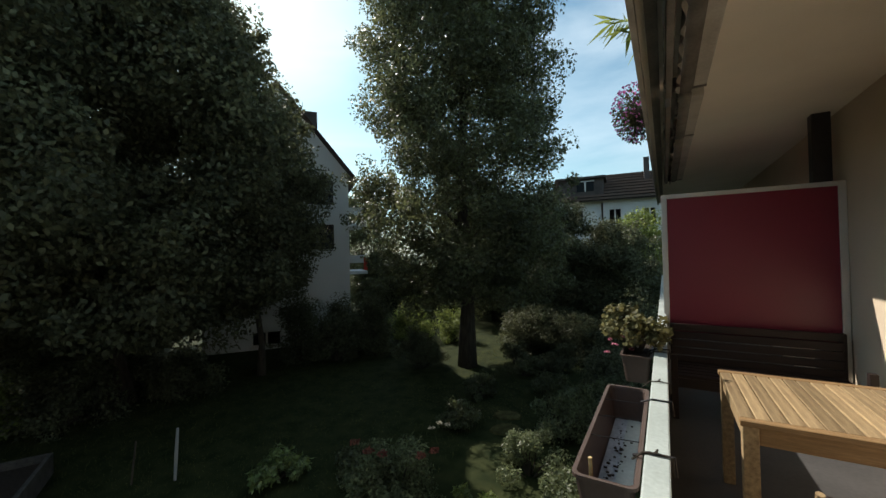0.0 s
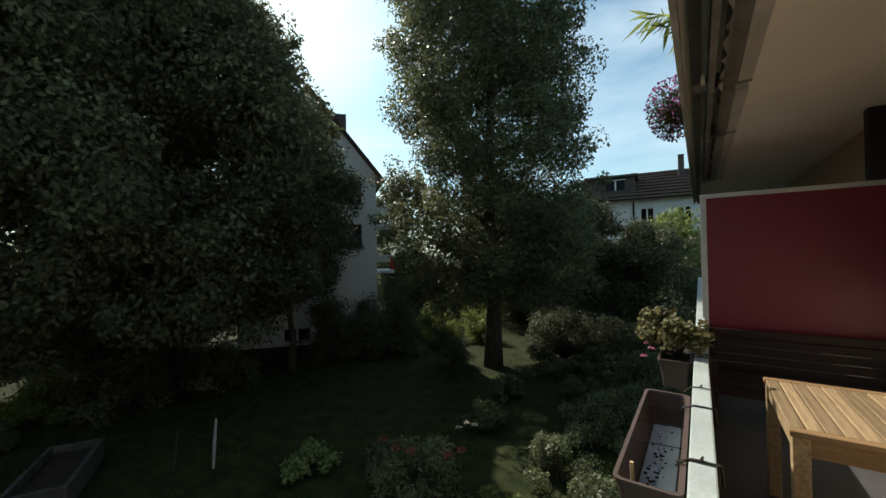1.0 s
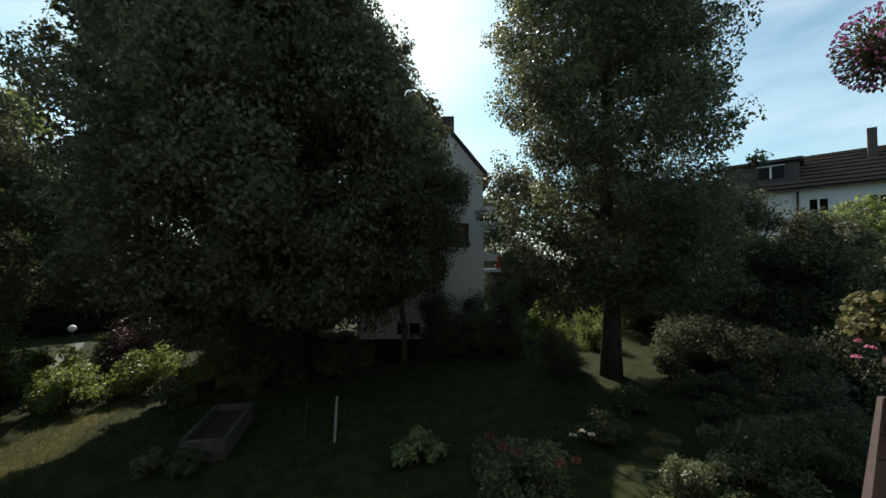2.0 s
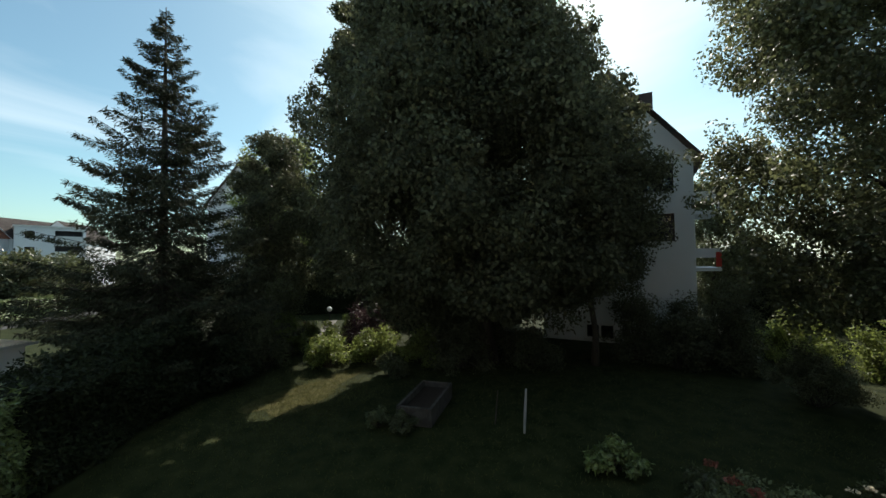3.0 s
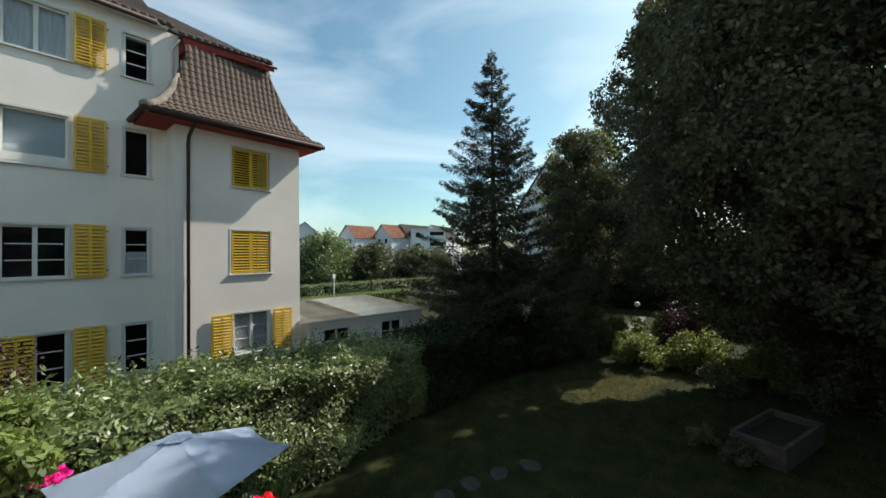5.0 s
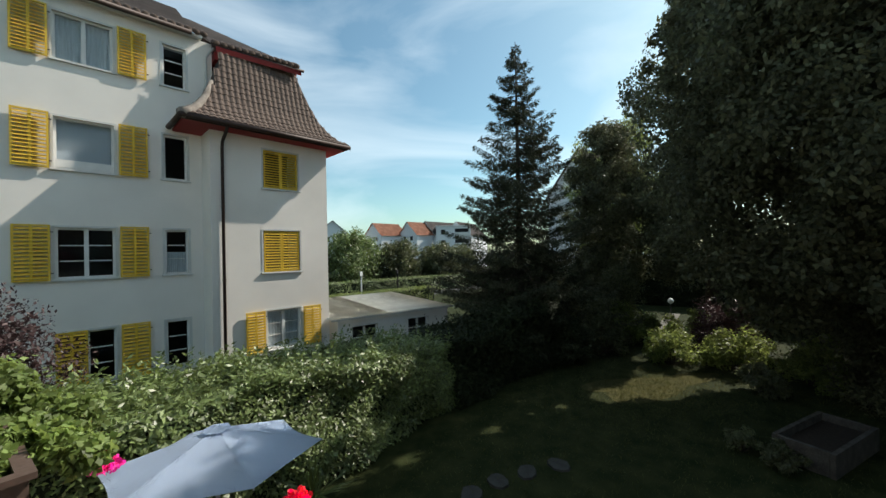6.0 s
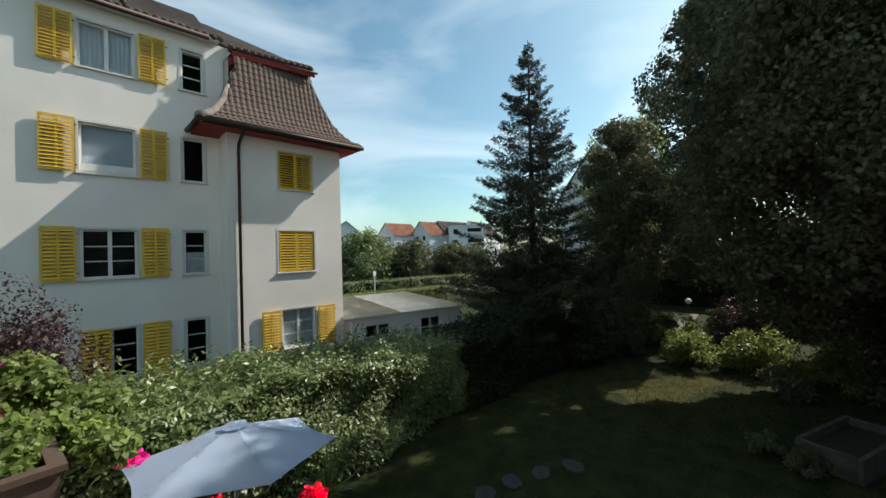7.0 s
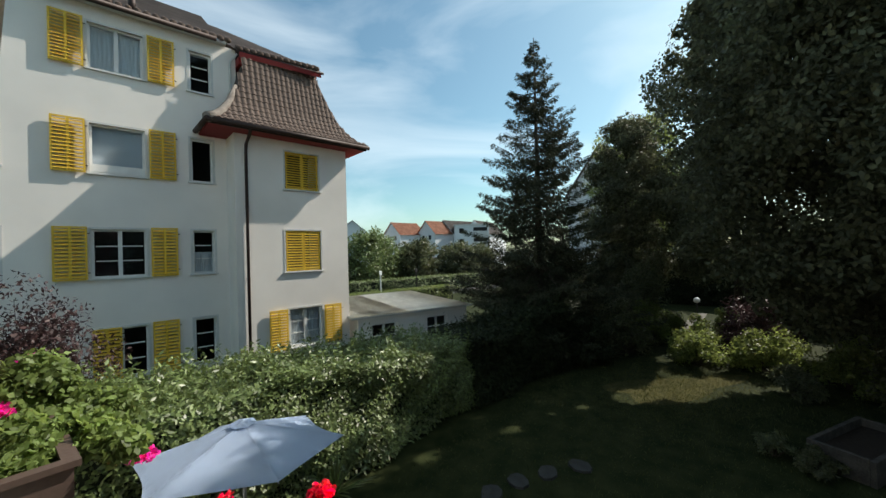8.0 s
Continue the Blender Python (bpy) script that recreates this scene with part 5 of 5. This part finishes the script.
# bench
ben = thing("bench", pose(0.0, 4.42, FLOOR), "dark-stained slatted wooden garden bench", "bench")
for k in range(5):
    part("back_slat", boxes((0.05, 1.36, 0.285, 0.31, 0.40 + k * 0.083, 0.474 + k * 0.083), bevel=0.004), "dark_wood", ben)
for k in range(5):
    part("seat_slat", boxes((0.05, 1.36, -0.25 + k * 0.105, -0.165 + k * 0.105, 0.39, 0.415), bevel=0.004), "dark_wood", ben)
for x in (0.03, 1.34):
    part("leg", boxes((x, x + 0.05, -0.26, -0.20, 0, 0.60), bevel=0.004), "dark_wood", ben)
    part("leg", boxes((x, x + 0.05, 0.31, 0.36, 0, 0.80), bevel=0.004), "dark_wood", ben)
part("apron", boxes((0.08, 1.34, -0.25, -0.22, 0.30, 0.386)), "dark_wood", ben)

# table
X0, X1, Y0, Y1, TZ = 0.30, 1.42, 2.34, 3.25, 0.75
tab = thing("table", pose(0, 0, FLOOR), "oiled teak garden table with a slatted top", "table")
part("frame_board", boxes((X0, X1, Y0, Y0 + 0.055, TZ - 0.028, TZ), bevel=0.004), "teak_x", tab)
part("frame_board", boxes((X0, X1, Y1 - 0.055, Y1, TZ - 0.028, TZ), bevel=0.004), "teak_x", tab)
ns = 17
sw = (X1 - X0 - 0.01) / ns
me = None
for k in range(ns):
    if me is None:
        first = part("slat", boxes((0.002, sw - 0.005, Y0 + 0.058, Y1 - 0.058, TZ - 0.024, TZ - 0.001), bevel=0.003), "teak", tab)
        me = first.data
        first.matrix_local = pose(X0 + 0.005, 0, 0)
    else:
        o = new("slat", me)
        o.parent, o.matrix_local = tab, pose(X0 + 0.005 + k * sw, 0, 0)
part("apron", boxes((X0 + 0.07, X1 - 0.07, Y0 + 0.02, Y0 + 0.045, TZ - 0.115, TZ - 0.03)), "teak_x", tab)
part("apron", boxes((X0 + 0.07, X1 - 0.07, Y1 - 0.045, Y1 - 0.02, TZ - 0.115, TZ - 0.03)), "teak_x", tab)
part("apron", boxes((X0 + 0.02, X0 + 0.045, Y0 + 0.07, Y1 - 0.07, TZ - 0.115, TZ - 0.03)), "teak", tab)
part("apron", boxes((X1 - 0.045, X1 - 0.02, Y0 + 0.07, Y1 - 0.07, TZ - 0.115, TZ - 0.03)), "teak", tab)
for x in (X0 + 0.01, X1 - 0.075):
    for y in (Y0 + 0.01, Y1 - 0.075):
        part("leg", boxes((x, x + 0.065, y, y + 0.065, 0, TZ - 0.029), bevel=0.005), "teak", tab)
# folding chair tucked at the table
ch = thing("folding_chair", pose(0.66, 1.97, FLOOR), "folding wooden slatted chair at the table", "chair")
for x in (-0.2, 0.2):
    part("back_post", tube(bmesh.new(), [(x, -0.02, 0.0), (x, -0.06, 0.42), (x, -0.12, 0.71)], [0.016, 0.015, 0.014], 8), "teak", ch)
    part("front_leg", tube(bmesh.new(), [(x * 0.9, 0.32, 0.0), (x * 0.9, 0.10, 0.40)], [0.017, 0.017], 8), "teak", ch)
for k in range(4):
    part("back_slat", boxes((-0.18, 0.18, -0.115 + k * 0.012, -0.098 + k * 0.012, 0.66 - k * 0.06, 0.70 - k * 0.06), bevel=0.003), "dark_wood", ch)
for k in range(5):
    part("seat_slat", boxes((-0.19, 0.19, -0.02 + k * 0.075, 0.045 + k * 0.075, 0.405, 0.425), bevel=0.003), "teak_x", ch)


# hanging planters outside the parapet
def planter(y0, y1, label, soil):
    L, w, h = y1 - y0, 0.205, 0.19
    ob = thing("flower_box", pose(-0.19, (y0 + y1) / 2, CAP - 0.02 - h), label, "planter", "flower boxes on the parapet")
    bm = bmesh.new()

    def ring(wx, ly, z, r):
        pts = []
        for cx, cy, a0 in ((1, 1, 0), (-1, 1, 90), (-1, -1, 180), (1, -1, 270)):
            for q in range(4):
                a = radians(a0 + 30 * q)
                pts.append(bm.verts.new((cx * (wx - r) + r * math.cos(a), cy * (ly - r) + r * math.sin(a), z)))
        return pts

    W2, L2 = w / 2, L / 2
    rings = [ring(W2 - 0.03, L2 - 0.03, 0, 0.03), ring(W2 - 0.008, L2 - 0.008, h - 0.012, 0.03), ring(W2, L2, h - 0.012, 0.03), ring(W2, L2, h, 0.03), ring(W2 - 0.014, L2 - 0.014, h, 0.025), ring(W2 - 0.018, L2 - 0.018, h - 0.012, 0.025), ring(W2 - 0.036, L2 - 0.036, 0.012, 0.025)]
    bm.faces.new(rings[0][::-1])
    for a, b in zip(rings, rings[1:]):
        for i in range(16):
            bm.faces.new((a[i], a[(i + 1) % 16], b[(i + 1) % 16], b[i]))
    bm.faces.new(rings[-1])
    part("box", bm, "planter", ob, "brown plastic box with rounded rim", smooth=False)
    for y in (-L * 0.28, L * 0.28):
        part("hook", tube(bmesh.new(), [(W2 - 0.03, y, h + 0.004), (W2 + 0.02, y, h + 0.025), (W2 + 0.10, y, h + 0.025), (W2 + 0.105, y, h - 0.04)], [0.005] * 4, 6), "metal_dark", ob)
    if soil:
        part("soil", boxes((-W2 + 0.02, W2 - 0.02, -L2 + 0.02, L2 - 0.02, h - 0.06, h - 0.035)), "soil", ob)
    else:
        part("tray", boxes((-W2 + 0.04, W2 - 0.04, -L2 + 0.04, L2 - 0.04, 0.014, 0.022)), "planter_in", ob, "grey tray bottom with dry soil crumbs")
        part("tray_strip", boxes((0.0, W2 - 0.042, -L2 + 0.045, L2 - 0.045, 0.024, 0.028)), "cap", ob)
        rng = random.Random(9)
        bm = bmesh.new()
        for k in range(70):
            x, y, s = rng.gauss(-0.01, 0.03), rng.uniform(-L2 * 0.7, L2 * 0.75), rng.uniform(0.002, 0.007)
            if abs(x) < W2 - 0.05:
                box(bm, x - s, x + s, y - s * 0.7, y + s * 0.7, 0.028, 0.029 + s * 0.6)
        tagged(part("soil_crumbs", bm, "soil", ob), kind="stuff")
        for y in (-0.16, 0.05, 0.26):
            part("cross_wire", tube(bmesh.new(), [(-W2 + 0.012, y, h - 0.006), (W2 - 0.012, y + 0.02, h - 0.006)], [0.002, 0.002], 5), "metal_dark", ob)
        part("stick", tube(bmesh.new(), [(-0.045, -L2 + 0.08, 0.02), (-0.05, -L2 + 0.075, h + 0.03)], [0.008, 0.007], 6), "bamboo", ob)
    return ob


planter(1.30, 2.27, "empty brown plastic flower box with dry crumbs", False)
planter(2.93, 3.75, "brown plastic flower box with a fading plant", True)
box_top = thing("flower_box", pose(-0.045, -1.34, CAP + 0.001), "shallow brown flower box of geraniums standing on the cap", "planter", "flower boxes on the parapet")
bm = boxes((-0.09, -0.078, -0.4, 0.4, 0, 0.06), (0.078, 0.09, -0.4, 0.4, 0, 0.06), (-0.078, 0.078, -0.4, -0.388, 0, 0.06), (-0.078, 0.078, 0.388, 0.4, 0, 0.06), (-0.078, 0.078, -0.388, 0.388, 0, 0.012))
part("box", bm, "planter", box_top)
bm = boxes((-0.10, -0.074, -0.41, 0.41, 0.06, 0.072), (0.074, 0.10, -0.41, 0.41, 0.06, 0.072), (-0.074, 0.074, -0.41, -0.384, 0.06, 0.072), (-0.074, 0.074, 0.384, 0.41, 0.06, 0.072))
part("rim", bm, "planter", box_top)
part("soil", boxes((-0.077, 0.077, -0.387, 0.387, 0.013, 0.05)), "soil", box_top)
planter(-0.62, -0.05, "brown plastic flower box with low geraniums", True)

# straps round the cap
for y in (1.51, 2.34, 3.02, 3.78):
    w = thing("strap", pose(0, y, CAP), "dark wire strap tied round the parapet cap", "strap", "straps")
    part("wire", tube(bmesh.new(), [(-0.12, 0.0, -0.03), (-0.085, 0.0, 0.004), (-0.04, 0.004, 0.007), (0.004, 0.0, 0.004), (0.006, 0, -0.06)], [0.004] * 5, 6), "rope", w)
    part("knot", tube(bmesh.new(), [(-0.045, 0.0, 0.008), (-0.038, 0.01, 0.02)], [0.006, 0.003], 6), "rope", w)

shrub("fading_plant", -0.22, 3.22, 0.29, 0.30, 0.36, 2200, 0.035, "dull_leaf", "fading yellowish geranium with small pink flowers", 301, z=CAP - 0.06, narrow=0.8, category="plant")
ob = scene.objects["fading_plant"]
for k in range(5):
    flower_head(ob, (-0.16 + 0.05 * k % 0.2, -0.26 + 0.05 * k, 0.04 + 0.05 * (k % 3)), 0.022, "rose", 40, 310 + k)


def geranium(x, y, rx, ry, h, n, seed, heads):
    base = CAP + 0.02 if h > 0 else CAP - 0.16
    h = abs(h) + 0.06
    ob = shrub("geranium", x, y, rx, ry, h, n, 0.019, "geranium", "leafy green geranium with bright flower heads", seed, z=base, low=0.02, narrow=0.72, category="plant", group="geraniums")
    for k, (fx, fy, fz, mat) in enumerate(heads):
        p = Vector((fx - x, fy - y, fz - base))
        part("flower_stem", tube(bmesh.new(), [(p.x * 0.3, p.y * 0.3, 0.05), (p.x * 0.8, p.y * 0.8, p.z * 0.6), tuple(p)], [0.003, 0.003, 0.002], 5), "geranium", ob)
        flower_head(ob, p, 0.03 if k == 0 or mat == "pink" else 0.018, mat, 260 if k == 0 or mat == "pink" else 60, seed + 20 + k)


geranium(-0.06, -1.40, 0.19, 0.42, 0.13, 16000, 331, [(-0.045, -1.28, 3.76, "pink"), (-0.12, -1.70, 3.80, "pink")])
geranium(-0.06, -1.02, 0.12, 0.12, 0.02, 1500, 361, [])
geranium(-0.19, -1.18, 0.13, 0.30, 0.04, 6500, 341, [(-0.255, -1.02, 3.655, "pink")])
geranium(-0.20, -0.52, 0.08, 0.15, -0.05, 400, 351, [(-0.50, -0.68, 3.575, "scarlet"), (-0.35, -0.80, 3.60, "scarlet"), (-0.27, -0.78, 3.56, "pink"), (-0.29, -0.84, 3.55, "scarlet"), (-0.44, -0.60, 3.50, "scarlet")])

# flowering basket and palm on the balcony above
hb = thing("hanging_basket", pose(-0.35, 7.4, 6.3), "hanging basket of pink flowers on the upper balcony", "plant")
part("pot", tube(bmesh.new(), [(0.08, 0, 0.25), (0.08, 0, 0.5)], [0.12, 0.16], 12), "planter", hb)
rng_n = np.random.default_rng(8)
d = rng_n.normal(size=(2600, 3))
d /= np.linalg.norm(d, axis=1)[:, None]
leaf_object("leaves", d * rng_n.uniform(0.05, 0.42, (2600, 1)) * np.array((0.9, 0.9, 1.15)) + np.array((0, 0, 0.45)), 0.055, "dull_leaf", hb, 0.4, 0.6, 8, d)
d2 = d[:600]
leaf_object("blossom", d2 * 0.42 * np.array((0.95, 0.95, 1.2)) + np.array((0, 0, 0.5)), 0.04, "mauve", hb, 0.2, 0.9, 9, d2)
part("bracket", tube(bmesh.new(), [(0.08, 0, 0.4), (0.27, 0, 0.4)], [0.012, 0.012], 6), "metal_dark", hb)
pal = thing("palm", pose(0.15, 4.0, CEIL + 0.225), "palm frond hanging over the upper balcony's edge", "plant")
part("pot", tube(bmesh.new(), [(0, 0, 0), (0, 0, 0.3)], [0.14, 0.18], 12), "planter", pal)
for k, (ax, az) in enumerate(((-0.50, 0.55),)):
    part("frond_stem", tube(bmesh.new(), [(0, 0, 0.3), (ax * 0.6, 0, az + 0.15), (ax, 0, az)], [0.008, 0.006, 0.003], 5), "light_leaf", pal)
    t = np.linspace(0.35, 1, 60)
    P = np.stack([ax * t, np.zeros(60), 0.3 + (az - 0.1) * t + 0.2 * t * (1 - t)], 1)
    side = np.tile(np.array([[0, 1.0, 0], [0, -1.0, 0]]), (30, 1)) * 2 + np.array((-1.5, 0, -0.8))
    leaf_object("frond", P, 0.26, "light_leaf", pal, 0.2, 0.10, 20 + k, side)

# single grass blades over the lawn
rg = np.random.default_rng(61)
gx = np.concatenate([rg.uniform(-14.5, -4.0, 26000), rg.normal(-12.2, 1.5, 14000), rg.uniform(-7, -1, 9000)])
gy = np.concatenate([rg.uniform(-5.0, 11.0, 26000), rg.normal(-1.6, 1.0, 14000), rg.uniform(9.0, 16.0, 9000)])
up = np.zeros((len(gx), 3))
up[:, 2] = 2.2
grass = leaf_object("grass", np.stack([gx, gy, np.zeros(len(gx))], 1), 0.07, "grass", None, 0.0, 0.10, 62, up)
tagged(grass, "short uneven lawn grass mostly in shade", "grass", kind="stuff")


# ---- roof tiles of the wing ----
bm = bmesh.new()
v = []
for y, lift in ((0.0, 0.022), (0.28, 0.0)):
    v.append([bm.verts.new((x, y, z + lift)) for x, z in ((-0.082, 0.0), (-0.05, 0.002), (-0.022, 0.018), (0.02, 0.028), (0.058, 0.018), (0.082, 0.003))])
for i in range(5):
    bm.faces.new((v[0][i], v[0][i + 1], v[1][i + 1], v[1][i]))
bmesh.ops.recalc_face_normals(bm, faces=bm.faces[:])
if bm.faces[0].normal.z < 0:
    bmesh.ops.reverse_faces(bm, faces=bm.faces[:])
bmesh.ops.solidify(bm, geom=bm.faces[:], thickness=0.014)
tile_mesh = bpy.data.meshes.new("tile")
bm.to_mesh(tile_mesh)
bm.free()
tile_mesh.materials.append(M["tile"])
f, step = 0.0, 0.215
length = 0.0
stations = []
prev = Vector((0, PROFILE[0][1], EAVE_Z))
for i in range(400):
    g = i / 399
    p = Vector((0, roof_at(g), EAVE_Z + g * (TOP_Z - EAVE_Z)))
    length += (p - prev).length
    prev = p
    if length >= len(stations) * step:
        q = Vector((0, roof_at(min(1, g + 0.03)), EAVE_Z + min(1, g + 0.03) * (TOP_Z - EAVE_Z)))
        stations.append((g, p, math.degrees(math.atan2(q.z - p.z, p.y - q.y))))
for k, (g, p, slope) in enumerate(stations):
    u0, u1 = roof_ends(g)
    u = math.ceil((u0 + 0.06) / 0.165) * 0.165
    while u < u1 - 0.04:
        o = new("tile", tile_mesh)
        o.parent = roof
        lift = Vector((0, math.sin(radians(slope)), math.cos(radians(slope)))) * 0.075
        o.matrix_local = pose(u, p.y + lift.y, p.z + lift.z, 0, 0, 180) @ pose(0, 0, 0, slope, 0, 0)
        u += 0.165
